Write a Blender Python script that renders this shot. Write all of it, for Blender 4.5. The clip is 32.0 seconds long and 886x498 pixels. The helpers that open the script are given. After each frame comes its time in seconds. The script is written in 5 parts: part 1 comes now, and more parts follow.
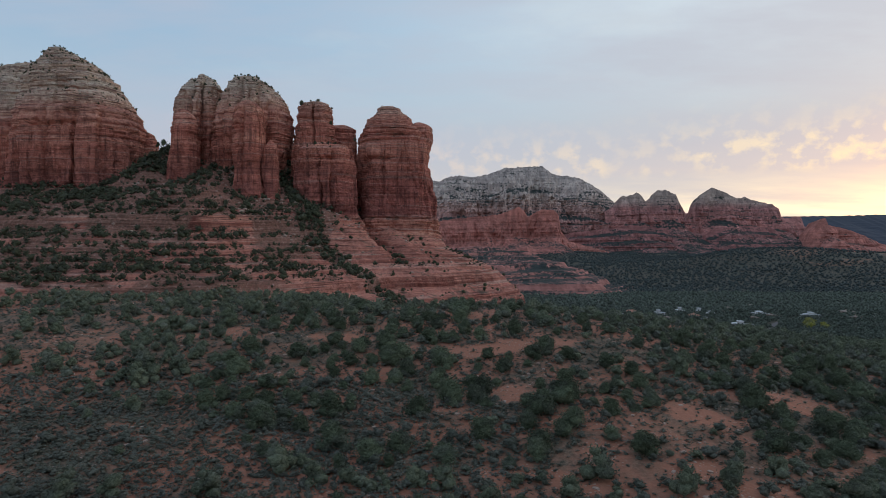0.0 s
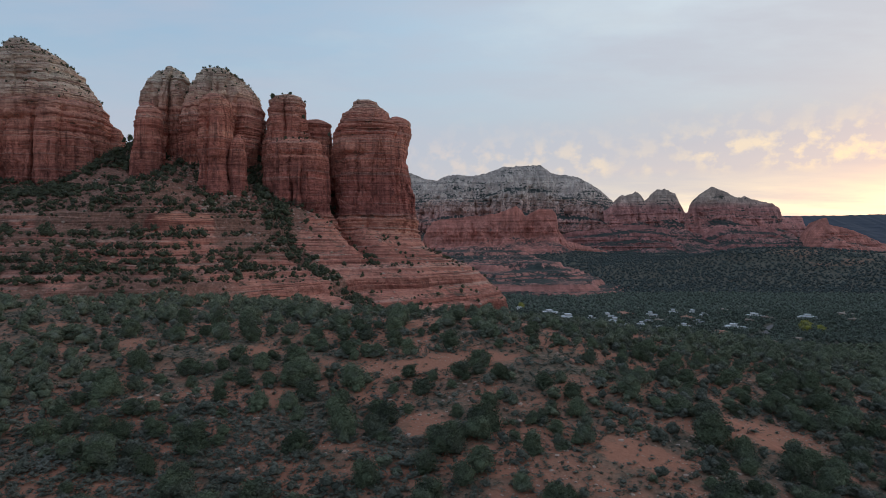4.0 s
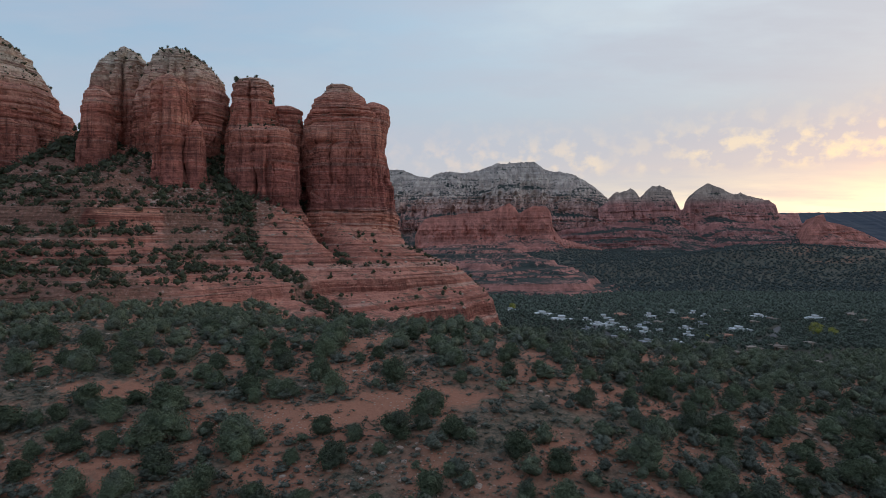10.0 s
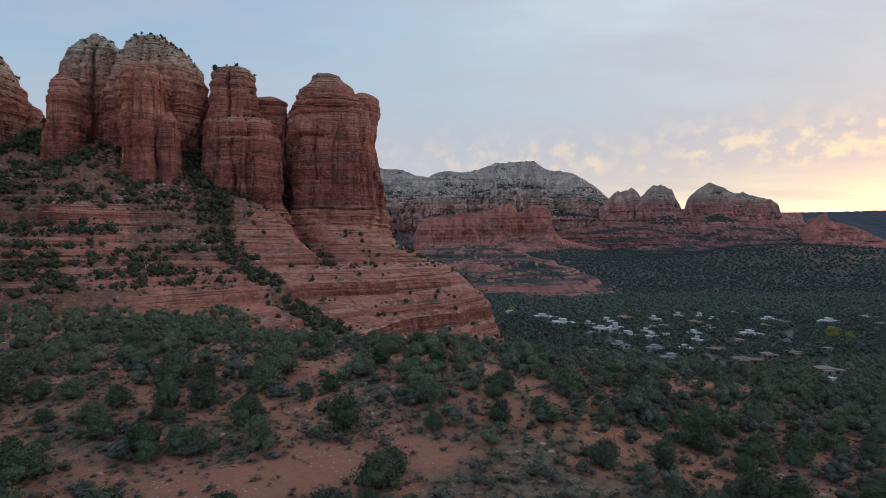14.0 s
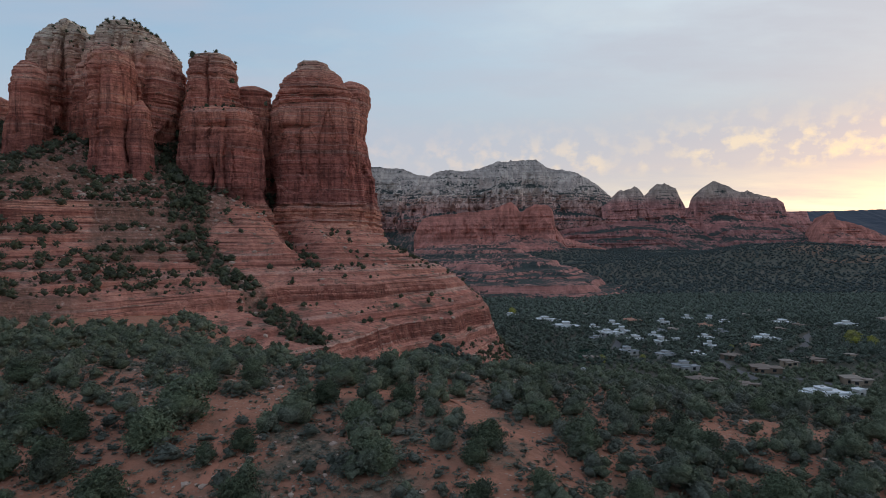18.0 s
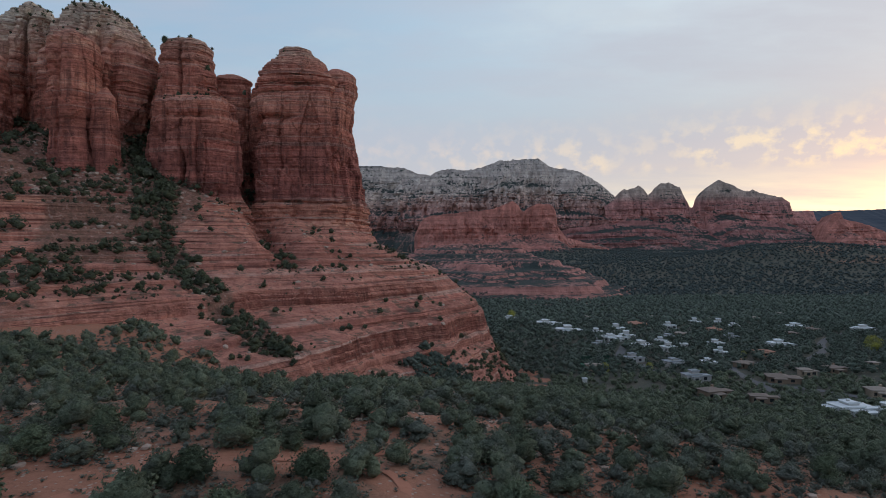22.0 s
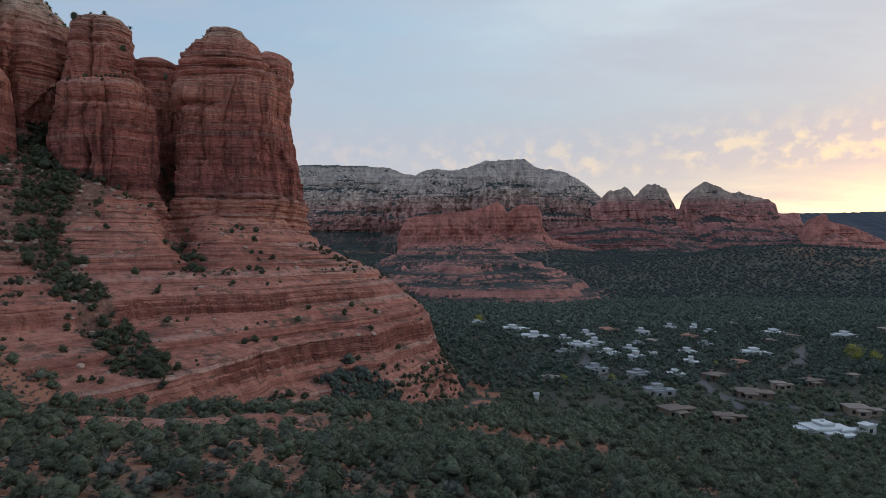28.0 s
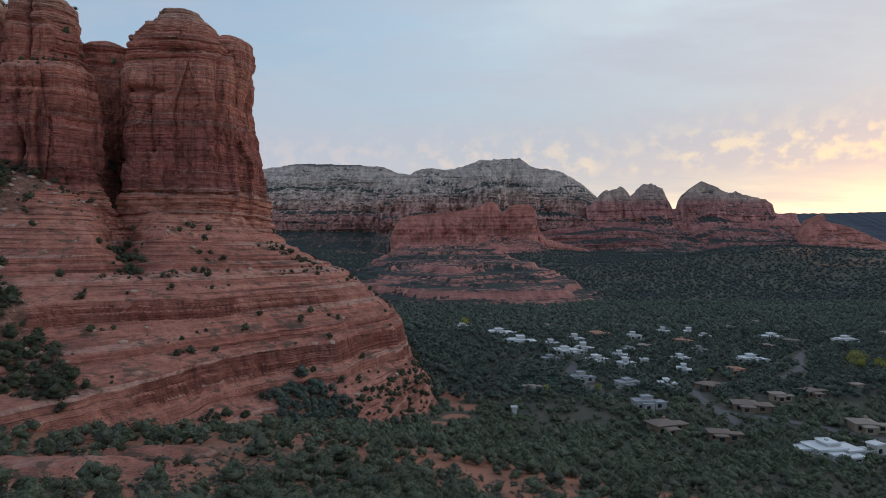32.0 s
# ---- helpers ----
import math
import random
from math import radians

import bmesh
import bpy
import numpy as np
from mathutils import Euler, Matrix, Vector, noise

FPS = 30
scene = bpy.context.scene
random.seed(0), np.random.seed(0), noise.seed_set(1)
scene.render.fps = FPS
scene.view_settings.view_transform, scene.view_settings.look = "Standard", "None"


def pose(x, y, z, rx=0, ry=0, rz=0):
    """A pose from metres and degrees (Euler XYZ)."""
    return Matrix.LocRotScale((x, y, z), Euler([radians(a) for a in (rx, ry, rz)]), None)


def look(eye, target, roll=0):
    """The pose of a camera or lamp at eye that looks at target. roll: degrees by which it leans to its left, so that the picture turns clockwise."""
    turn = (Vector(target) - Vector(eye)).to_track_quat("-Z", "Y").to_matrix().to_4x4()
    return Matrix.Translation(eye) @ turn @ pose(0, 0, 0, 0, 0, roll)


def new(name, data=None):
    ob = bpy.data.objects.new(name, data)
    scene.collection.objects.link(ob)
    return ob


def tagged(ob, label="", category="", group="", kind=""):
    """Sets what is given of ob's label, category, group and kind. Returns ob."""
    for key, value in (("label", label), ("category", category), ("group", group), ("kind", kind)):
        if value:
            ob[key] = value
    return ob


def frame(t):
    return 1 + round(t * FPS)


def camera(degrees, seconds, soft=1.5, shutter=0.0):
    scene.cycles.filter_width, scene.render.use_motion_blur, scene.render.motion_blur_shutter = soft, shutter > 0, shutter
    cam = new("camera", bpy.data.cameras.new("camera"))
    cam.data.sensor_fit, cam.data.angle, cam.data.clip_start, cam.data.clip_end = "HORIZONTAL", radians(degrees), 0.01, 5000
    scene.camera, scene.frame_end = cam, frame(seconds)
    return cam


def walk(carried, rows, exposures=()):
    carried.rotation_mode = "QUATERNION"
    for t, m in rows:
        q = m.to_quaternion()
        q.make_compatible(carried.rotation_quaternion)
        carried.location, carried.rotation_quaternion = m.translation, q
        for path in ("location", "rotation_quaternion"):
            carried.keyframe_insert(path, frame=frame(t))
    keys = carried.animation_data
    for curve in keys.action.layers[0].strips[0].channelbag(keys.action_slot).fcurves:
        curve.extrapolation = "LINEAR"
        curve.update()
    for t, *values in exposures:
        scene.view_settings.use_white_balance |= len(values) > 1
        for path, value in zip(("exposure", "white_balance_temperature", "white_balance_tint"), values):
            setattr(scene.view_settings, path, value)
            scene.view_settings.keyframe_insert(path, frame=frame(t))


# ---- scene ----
cam = camera(72.7, 32.0, 0.65, 0.4)
METRES, EYE, TILT, LEAN, TURN = 220.0, 80.0, 0.0, 0.0, 0.0
ROWS = [
    (0.0, 0.0, 0.0, 0.0, 0.0, 0.0, -0.0),
    (0.5, 0.0115, 0.0115, 0.0, 0.03, 0.01, 0.01),
    (1.0, 0.0231, 0.023, 0.0, 0.05, 0.01, 0.01),
    (1.5, 0.0344, 0.0347, 0.0001, 0.08, 0.01, -0.01),
    (2.0, 0.0454, 0.0467, 0.0003, 0.11, 0.02, -0.02),
    (2.5, 0.056, 0.0589, 0.0007, 0.13, 0.02, -0.02),
    (3.0, 0.0662, 0.0713, 0.0007, 0.15, 0.0, -0.02),
    (3.5, 0.0756, 0.0841, 0.0008, 0.16, -0.02, -0.02),
    (5.5, 0.1009, 0.1392, 0.0009, 0.04, -0.11, 0.0),
    (6.0, 0.1051, 0.1546, 0.0007, -0.01, -0.14, 0.02),
    (6.5, 0.1088, 0.1698, 0.0005, -0.06, -0.16, 0.04),
    (7.0, 0.112, 0.185, 0.0005, -0.11, -0.18, 0.05),
    (7.5, 0.1148, 0.2005, 0.0003, -0.16, -0.19, 0.07),
    (8.0, 0.1174, 0.216, 0.0002, -0.2, -0.19, 0.08),
    (8.5, 0.1199, 0.2317, 0.0, -0.25, -0.2, 0.1),
    (9.0, 0.1222, 0.2474, -0.0001, -0.28, -0.21, 0.11),
    (9.5, 0.1244, 0.263, -0.0001, -0.31, -0.21, 0.12),
    (10.0, 0.1264, 0.2785, -0.0, -0.34, -0.22, 0.13),
    (10.5, 0.1288, 0.2942, -0.0003, -0.35, -0.22, 0.14),
    (11.0, 0.1312, 0.3096, -0.0002, -0.36, -0.22, 0.15),
    (11.5, 0.1336, 0.3252, -0.0004, -0.37, -0.22, 0.15),
    (12.0, 0.1361, 0.3407, -0.0005, -0.38, -0.21, 0.17),
    (12.5, 0.1387, 0.3562, -0.0005, -0.38, -0.21, 0.18),
    (13.0, 0.1413, 0.3717, -0.0006, -0.37, -0.2, 0.18),
    (13.5, 0.1439, 0.3871, -0.0007, -0.36, -0.21, 0.19),
    (14.0, 0.1465, 0.4025, -0.0008, -0.35, -0.2, 0.2),
    (14.5, 0.149, 0.4178, -0.0009, -0.34, -0.2, 0.22),
    (16.5, 0.1595, 0.4802, -0.0011, -0.25, -0.24, 0.26),
    (17.0, 0.1623, 0.496, -0.0013, -0.22, -0.23, 0.28),
    (17.5, 0.1651, 0.5115, -0.0014, -0.19, -0.23, 0.28),
    (18.0, 0.1679, 0.5272, -0.0015, -0.15, -0.22, 0.29),
    (18.5, 0.1706, 0.5426, -0.0017, -0.12, -0.22, 0.29),
    (19.0, 0.1733, 0.5582, -0.0018, -0.07, -0.23, 0.28),
    (19.5, 0.176, 0.5736, -0.0018, -0.04, -0.25, 0.27),
    (20.0, 0.1787, 0.5889, -0.0018, 0.0, -0.26, 0.26),
    (20.5, 0.1815, 0.6041, -0.0017, 0.04, -0.26, 0.27),
    (21.0, 0.1856, 0.6192, -0.0018, 0.09, -0.25, 0.28),
    (21.5, 0.1914, 0.6333, -0.0019, 0.13, -0.25, 0.27),
    (22.0, 0.1987, 0.6465, -0.0019, 0.13, -0.24, 0.25),
    (22.5, 0.2073, 0.6589, -0.0019, 0.1, -0.23, 0.24),
    (23.0, 0.2169, 0.671, -0.002, 0.02, -0.2, 0.23),
    (23.5, 0.2265, 0.6816, -0.002, -0.05, -0.17, 0.2),
    (24.0, 0.2373, 0.6927, -0.0019, -0.14, -0.15, 0.17),
    (24.5, 0.2485, 0.7037, -0.002, -0.22, -0.14, 0.14),
    (25.0, 0.2596, 0.7147, -0.0021, -0.3, -0.13, 0.11),
    (25.5, 0.2702, 0.7261, -0.0022, -0.4, -0.12, 0.11),
    (27.5, 0.308, 0.7753, -0.0024, -0.68, -0.15, 0.07),
    (28.0, 0.3165, 0.7885, -0.0025, -0.73, -0.15, 0.05),
    (28.5, 0.3244, 0.8017, -0.0025, -0.79, -0.16, 0.05),
    (29.0, 0.3321, 0.8151, -0.0026, -0.84, -0.17, 0.04),
    (29.5, 0.3396, 0.8286, -0.0026, -0.88, -0.18, 0.02),
    (30.0, 0.3468, 0.8423, -0.0026, -0.91, -0.18, 0.02),
    (30.5, 0.3538, 0.856, -0.0026, -0.94, -0.17, 0.01),
    (31.0, 0.3606, 0.8698, -0.0028, -0.96, -0.16, 0.0),
    (31.5, 0.3671, 0.8837, -0.0029, -0.98, -0.15, -0.0),
    (32.0, 0.3735, 0.8976, -0.0029, -0.99, -0.15, -0.01),
]
walk(cam, [(t, pose(0, 0, EYE, TILT, LEAN, TURN) @ pose(METRES * x, METRES * y, METRES * z, 90 + pitch, roll, yaw)) for t, x, y, z, yaw, pitch, roll in ROWS])

import itertools

from mathutils.bvhtree import BVHTree

# ---------------------------------------------------------------- sky and light
world = bpy.data.worlds.new("sky")
scene.world = world
world.use_nodes = True
W = world.node_tree
W.nodes.clear()


def wmath(op, a, b=None, clamp=False):
    n = W.nodes.new("ShaderNodeMath")
    n.operation, n.use_clamp = op, clamp
    for i, v in enumerate((a, b)):
        if v is None:
            continue
        if isinstance(v, (int, float)):
            n.inputs[i].default_value = v
        else:
            W.links.new(v, n.inputs[i])
    return n.outputs[0]


def wmix(fac, a, b, blend="MIX"):
    n = W.nodes.new("ShaderNodeMix")
    n.data_type, n.blend_type = "RGBA", blend
    for s, v in ((n.inputs[0], fac), (n.inputs[6], a), (n.inputs[7], b)):
        if isinstance(v, (int, float)):
            s.default_value = v
        elif isinstance(v, tuple):
            s.default_value = (*v, 1)
        else:
            W.links.new(v, s)
    return n.outputs[2]


def wramp(fac, stops):
    n = W.nodes.new("ShaderNodeValToRGB")
    e = n.color_ramp.elements
    while len(e) < len(stops):
        e.new(0.5)
    for el, (p, c) in zip(e, stops):
        el.position, el.color = p, (*c, 1)
    W.links.new(fac, n.inputs[0])
    return n.outputs[0]


SUN_AZ = 46.0     # degrees to the right of straight ahead
tc = W.nodes.new("ShaderNodeTexCoord")
sep = W.nodes.new("ShaderNodeSeparateXYZ")
W.links.new(tc.outputs["Generated"], sep.inputs[0])
dx, dy, dz = sep.outputs
# how far the direction turns towards the set sun
glow = wmath("ADD", wmath("MULTIPLY", dx, math.sin(radians(SUN_AZ))), wmath("MULTIPLY", dy, math.cos(radians(SUN_AZ))))
near_sun = wmath("POWER", wmath("MAXIMUM", glow, 0.0), 3.0)
up = wmath("MAXIMUM", dz, 0.0)
# colour by height: away from the sun, and on the sun's side
cool = wramp(up, [(0.0, (0.52, 0.50, 0.56)), (0.08, (0.52, 0.52, 0.60)), (0.2, (0.42, 0.53, 0.66)), (0.36, (0.29, 0.475, 0.67)), (0.7, (0.24, 0.33, 0.46)), (1.0, (0.19, 0.27, 0.40))])
warm = wramp(up, [(0.0, (1.08, 0.92, 0.56)), (0.05, (1.28, 1.14, 0.82)), (0.092, (0.90, 0.80, 0.64)), (0.118, (0.60, 0.55, 0.58)), (0.16, (0.51, 0.50, 0.57)), (0.2, (0.52, 0.555, 0.61)), (0.27, (0.63, 0.71, 0.76)), (0.37, (0.88, 0.95, 0.96)), (0.7, (0.30, 0.38, 0.48)), (1.0, (0.19, 0.27, 0.40))])
base_sky = wmix(near_sun, cool, warm)
# cloud sheet, laid out flat overhead
den = wmath("ADD", up, 0.10)
cu, cv = wmath("DIVIDE", dx, den), wmath("DIVIDE", dy, den)
comb = W.nodes.new("ShaderNodeCombineXYZ")
W.links.new(cu, comb.inputs[0])
W.links.new(cv, comb.inputs[1])


def wnoise(scale, detail, rough, stretch):
    m = W.nodes.new("ShaderNodeMapping")
    m.inputs["Scale"].default_value = stretch
    m.inputs["Rotation"].default_value = (0, 0, 0.25)
    W.links.new(comb.outputs[0], m.inputs[0])
    n = W.nodes.new("ShaderNodeTexNoise")
    n.inputs["Scale"].default_value, n.inputs["Detail"].default_value, n.inputs["Roughness"].default_value = scale, detail, rough
    W.links.new(m.outputs[0], n.inputs[0])
    return n.outputs[0]


sheet = wramp(wnoise(0.75, 6, 0.6, (0.5, 1.0, 1)), [(0.40, (0, 0, 0)), (0.58, (1, 1, 1))])
sheet_col = wmix(near_sun, (0.48, 0.515, 0.63), (0.505, 0.52, 0.59))
clouded = wmix(wmath("MULTIPLY", sheet, 0.72), base_sky, sheet_col)
# bright thin veil high up
veil = wramp(wnoise(0.9, 6, 0.62, (0.9, 1.0, 1)), [(0.48, (0, 0, 0)), (0.68, (1, 1, 1))])
high = wramp(up, [(0.2, (0, 0, 0)), (0.34, (1, 1, 1)), (0.6, (1, 1, 1)), (0.8, (0, 0, 0))])
clouded = wmix(wmath("MULTIPLY", wmath("MULTIPLY", veil, high), 0.5), clouded, wmix(near_sun, (0.52, 0.64, 0.72), (0.82, 0.86, 0.84)))
# small lit puffs low over the far ridge, laid out by azimuth and elevation
azim = wmath("ARCTAN2", dx, dy)
comb_low = W.nodes.new("ShaderNodeCombineXYZ")
W.links.new(azim, comb_low.inputs[0])
W.links.new(wmath("MULTIPLY", dz, 1.15), comb_low.inputs[1])


def wlow(scale, detail, rough):
    n = W.nodes.new("ShaderNodeTexNoise")
    n.inputs["Scale"].default_value, n.inputs["Detail"].default_value, n.inputs["Roughness"].default_value = scale, detail, rough
    W.links.new(comb_low.outputs[0], n.inputs[0])
    return n.outputs[0]


puffs = wramp(wlow(36.0, 4, 0.52), [(0.46, (0, 0, 0)), (0.62, (1, 1, 1))])
patchy = wramp(wlow(5.0, 2, 0.5), [(0.34, (0, 0, 0)), (0.50, (1, 1, 1))])
band = wramp(up, [(0.105, (0, 0, 0)), (0.125, (1, 1, 1)), (0.155, (0.9, 0.9, 0.9)), (0.18, (0.25, 0.25, 0.25)), (0.22, (0, 0, 0))])
puff_col = wmix(near_sun, (0.74, 0.60, 0.62), (1.0, 0.82, 0.52))
clouded = wmix(wmath("MULTIPLY", wmath("MULTIPLY", wmath("MULTIPLY", puffs, patchy), band), wmath("ADD", 0.22, wmath("MULTIPLY", near_sun, 0.62))), clouded, puff_col)
sky_tex = W.nodes.new("ShaderNodeTexSky")
sky_tex.sky_type, sky_tex.sun_disc = "NISHITA", False
sky_tex.sun_elevation, sky_tex.sun_rotation = radians(1.0), radians(SUN_AZ)
bg = W.nodes.new("ShaderNodeBackground")
bg.inputs[1].default_value = 0.94
W.links.new(clouded, bg.inputs[0])
bg2 = W.nodes.new("ShaderNodeBackground")
bg2.inputs[1].default_value = 0.05
W.links.new(sky_tex.outputs[0], bg2.inputs[0])
add = W.nodes.new("ShaderNodeAddShader")
W.links.new(bg.outputs[0], add.inputs[0])
W.links.new(bg2.outputs[0], add.inputs[1])
out = W.nodes.new("ShaderNodeOutputWorld")
W.links.new(add.outputs[0], out.inputs[0])

sun = bpy.data.lights.new("sun", "SUN")
sun.energy, sun.angle, sun.color = 0.4, radians(30), (1.0, 0.84, 0.70)
sun_ob = new("sun", sun)
sun_ob.matrix_world = look((600, 500, 400), (600 - math.sin(radians(SUN_AZ + 30)) * 400, 500 - math.cos(radians(SUN_AZ + 30)) * 400, 400 - 170))


# ---------------------------------------------------------------- materials
class Mat:
    """A node material built step by step."""

    def __init__(self, name, rough=0.9):
        self.m = bpy.data.materials.new(name)
        self.m.use_nodes = True
        self.t = self.m.node_tree
        self.bsdf = self.t.nodes["Principled BSDF"]
        self.bsdf.inputs["Roughness"].default_value = rough
        self.bsdf.inputs["Specular IOR Level"].default_value = 0.2
        self.geo = self.t.nodes.new("ShaderNodeNewGeometry")

    def put(self, v, sock):
        if isinstance(v, (int, float)):
            sock.default_value = v
        elif isinstance(v, tuple):
            sock.default_value = (*v, 1) if len(v) == 3 and sock.type == "RGBA" else v
        else:
            self.t.links.new(v, sock)

    def mul(self, v, stretch, offset=(0, 0, 0)):
        n = self.t.nodes.new("ShaderNodeMapping")
        n.inputs["Scale"].default_value, n.inputs["Location"].default_value = stretch, offset
        self.put(v, n.inputs[0])
        return n.outputs[0]

    def noise(self, scale, detail=4, rough=0.55, stretch=None, vec=None, colour=False):
        v = vec or self.geo.outputs["Position"]
        if stretch:
            v = self.mul(v, stretch)
        n = self.t.nodes.new("ShaderNodeTexNoise")
        n.inputs["Scale"].default_value, n.inputs["Detail"].default_value, n.inputs["Roughness"].default_value = scale, detail, rough
        self.put(v, n.inputs[0])
        return n.outputs[1 if colour else 0]

    def math(self, op, a, b=0.0, clamp=False):
        n = self.t.nodes.new("ShaderNodeMath")
        n.operation, n.use_clamp = op, clamp
        self.put(a, n.inputs[0])
        self.put(b, n.inputs[1])
        return n.outputs[0]

    def xyz(self, v=None):
        n = self.t.nodes.new("ShaderNodeSeparateXYZ")
        self.put(v or self.geo.outputs["Position"], n.inputs[0])
        return n.outputs

    def ramp(self, fac, stops, mode="LINEAR"):
        n = self.t.nodes.new("ShaderNodeValToRGB")
        e = n.color_ramp.elements
        n.color_ramp.interpolation = mode
        while len(e) < len(stops):
            e.new(0.5)
        for el, (p, c) in zip(e, stops):
            el.position, el.color = p, (*(c if isinstance(c, tuple) else (c, c, c)), 1)
        self.put(fac, n.inputs[0])
        return n.outputs[0]

    def mix(self, fac, a, b, blend="MIX"):
        n = self.t.nodes.new("ShaderNodeMix")
        n.data_type, n.blend_type = "RGBA", blend
        self.put(fac, n.inputs[0])
        self.put(a, n.inputs[6])
        self.put(b, n.inputs[7])
        return n.outputs[2]

    def bump(self, h, strength, dist):
        n = self.t.nodes.new("ShaderNodeBump")
        n.inputs["Strength"].default_value, n.inputs["Distance"].default_value = strength, dist
        self.put(h, n.inputs["Height"])
        self.t.links.new(n.outputs[0], self.bsdf.inputs["Normal"])

    def colour(self, c):
        self.put(c, self.bsdf.inputs["Base Color"])
        return self.m


def sandstone(name, ramp, top):
    """Layered sandstone: colour by bed height, bands of several thicknesses, dark varnished streaks, treads paled by
    dust and painted sky light, steep faces varnished and darkened by painted shade, grain.
    """
    m = Mat(name, 0.92)
    x, y, z = m.xyz()
    warp = m.noise(0.012, 3)
    zz = m.math("DIVIDE", m.math("ADD", z, m.math("MULTIPLY", m.math("SUBTRACT", warp, 0.5), 14.0)), top)
    c = m.ramp(zz, ramp)
    thick = m.noise(1.0, 3, 0.55, (0.008, 0.008, 0.21))
    thin = m.noise(1.0, 4, 0.65, (0.014, 0.014, 0.85))
    c = m.mix(0.62, c, m.ramp(thick, [(0.34, (0.26, 0.24, 0.24)), (0.5, (0.5, 0.5, 0.5)), (0.66, (0.74, 0.72, 0.70))]), "OVERLAY")
    layered = m.ramp(m.math("DIVIDE", z, 280.0), [(0.36, 1.0), (0.385, 0.55), (0.5, 0.5), (0.64, 0.65), (0.72, 0.9)])
    c = m.mix(m.math("MULTIPLY", layered, m.ramp(m.noise(0.035, 3, 0.6), [(0.36, 0.12), (0.62, 0.5)])), c, m.ramp(thin, [(0.30, (0.22, 0.20, 0.20)), (0.46, (0.5, 0.5, 0.5)), (0.56, (0.52, 0.5, 0.5)), (0.70, (0.80, 0.77, 0.75))]), "OVERLAY")
    pale = m.ramp(m.noise(1.0, 2, 0.5, (0.007, 0.007, 0.6)), [(0.61, 0.0), (0.64, 1.0)])
    c = m.mix(m.math("MULTIPLY", m.math("MULTIPLY", pale, layered), 0.6), c, (0.60, 0.45, 0.38))
    seam = m.ramp(m.math("DIVIDE", m.math("ADD", z, m.math("MULTIPLY", m.math("SUBTRACT", m.noise(0.03, 3), 0.5), 3.0)), 280.0), [(0.2405, 0.0), (0.2425, 1.0), (0.2445, 1.0), (0.2465, 0.0), (0.352, 0.0), (0.354, 0.8), (0.356, 0.0), (0.369, 0.0), (0.372, 1.0), (0.3745, 0.0)])
    c = m.mix(m.math("MULTIPLY", seam, m.ramp(m.noise(0.12, 4, 0.7), [(0.4, 0.15), (0.58, 0.8)])), c, (0.64, 0.47, 0.40))
    # Thin dark rock layers that also carry the painted shade of undercuts.
    shale_shade = m.ramp(m.noise(1.0, 3, 0.6, (0.010, 0.010, 0.7)), [(0.36, 1.0), (0.41, 0.0)])
    c = m.mix(m.math("MULTIPLY", m.math("MULTIPLY", shale_shade, layered), 0.7), c, (0.17, 0.066, 0.055))
    parting = m.ramp(m.noise(1.0, 3, 0.6, (0.02, 0.02, 1.5)), [(0.37, 1.0), (0.42, 0.0)])
    parting = m.math("MULTIPLY", parting, m.ramp(m.noise(0.05, 4, 0.65), [(0.38, 0.25), (0.55, 1.0)]))
    parting = m.math("MULTIPLY", parting, layered)
    c = m.mix(m.math("MULTIPLY", parting, 0.55), c, (0.12, 0.052, 0.045))
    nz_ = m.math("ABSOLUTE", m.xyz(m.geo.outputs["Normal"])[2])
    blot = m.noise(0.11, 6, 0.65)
    # Treads paled with dust, and with light from above put into the colour.
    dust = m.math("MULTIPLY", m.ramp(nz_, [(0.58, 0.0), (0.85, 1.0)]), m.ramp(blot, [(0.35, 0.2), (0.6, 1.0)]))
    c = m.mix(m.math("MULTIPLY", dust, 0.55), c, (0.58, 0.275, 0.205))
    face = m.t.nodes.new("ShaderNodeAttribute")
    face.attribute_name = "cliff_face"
    # Steep faces darkened in patches: varnished, with shade put into the colour too.
    varnish_shade = m.math("MULTIPLY", m.ramp(nz_, [(0.35, 1.0), (0.62, 0.0)]), m.math("MULTIPLY", face.outputs["Fac"], m.ramp(blot, [(0.36, 0.35), (0.55, 0.92)])))
    c = m.mix(varnish_shade, c, (0.26, 0.094, 0.072))
    streak = m.ramp(m.noise(1.0, 5, 0.66, (0.34, 0.34, 0.018)), [(0.47, 0.0), (0.66, 1.0)])
    streak = m.math("MULTIPLY", streak, m.ramp(nz_, [(0.3, 1.0), (0.5, 0.0)]))
    cliff = m.t.nodes.new("ShaderNodeAttribute")
    cliff.attribute_name = "cliff_face"
    streak = m.math("MULTIPLY", streak, m.math("MAXIMUM", cliff.outputs["Fac"], m.ramp(m.math("DIVIDE", z, 280.0), [(0.36, 0.0), (0.385, 1.0), (0.55, 1.0), (0.66, 0.5)])))
    c = m.mix(m.math("MULTIPLY", streak, 0.8), c, (0.14, 0.06, 0.05))
    c = m.mix(0.8, c, m.ramp(m.noise(0.3, 7, 0.75), [(0.32, (0.28, 0.28, 0.29)), (0.68, (0.72, 0.71, 0.70))]), "OVERLAY")
    c = m.mix(0.5, c, m.ramp(blot, [(0.3, (0.30, 0.30, 0.31)), (0.7, (0.70, 0.69, 0.68))]), "OVERLAY")
    lichen = m.math("MULTIPLY", m.ramp(m.noise(0.13, 7, 0.75), [(0.52, 0.0), (0.58, 1.0)]), m.ramp(nz_, [(0.55, 0.0), (0.8, 1.0)]))
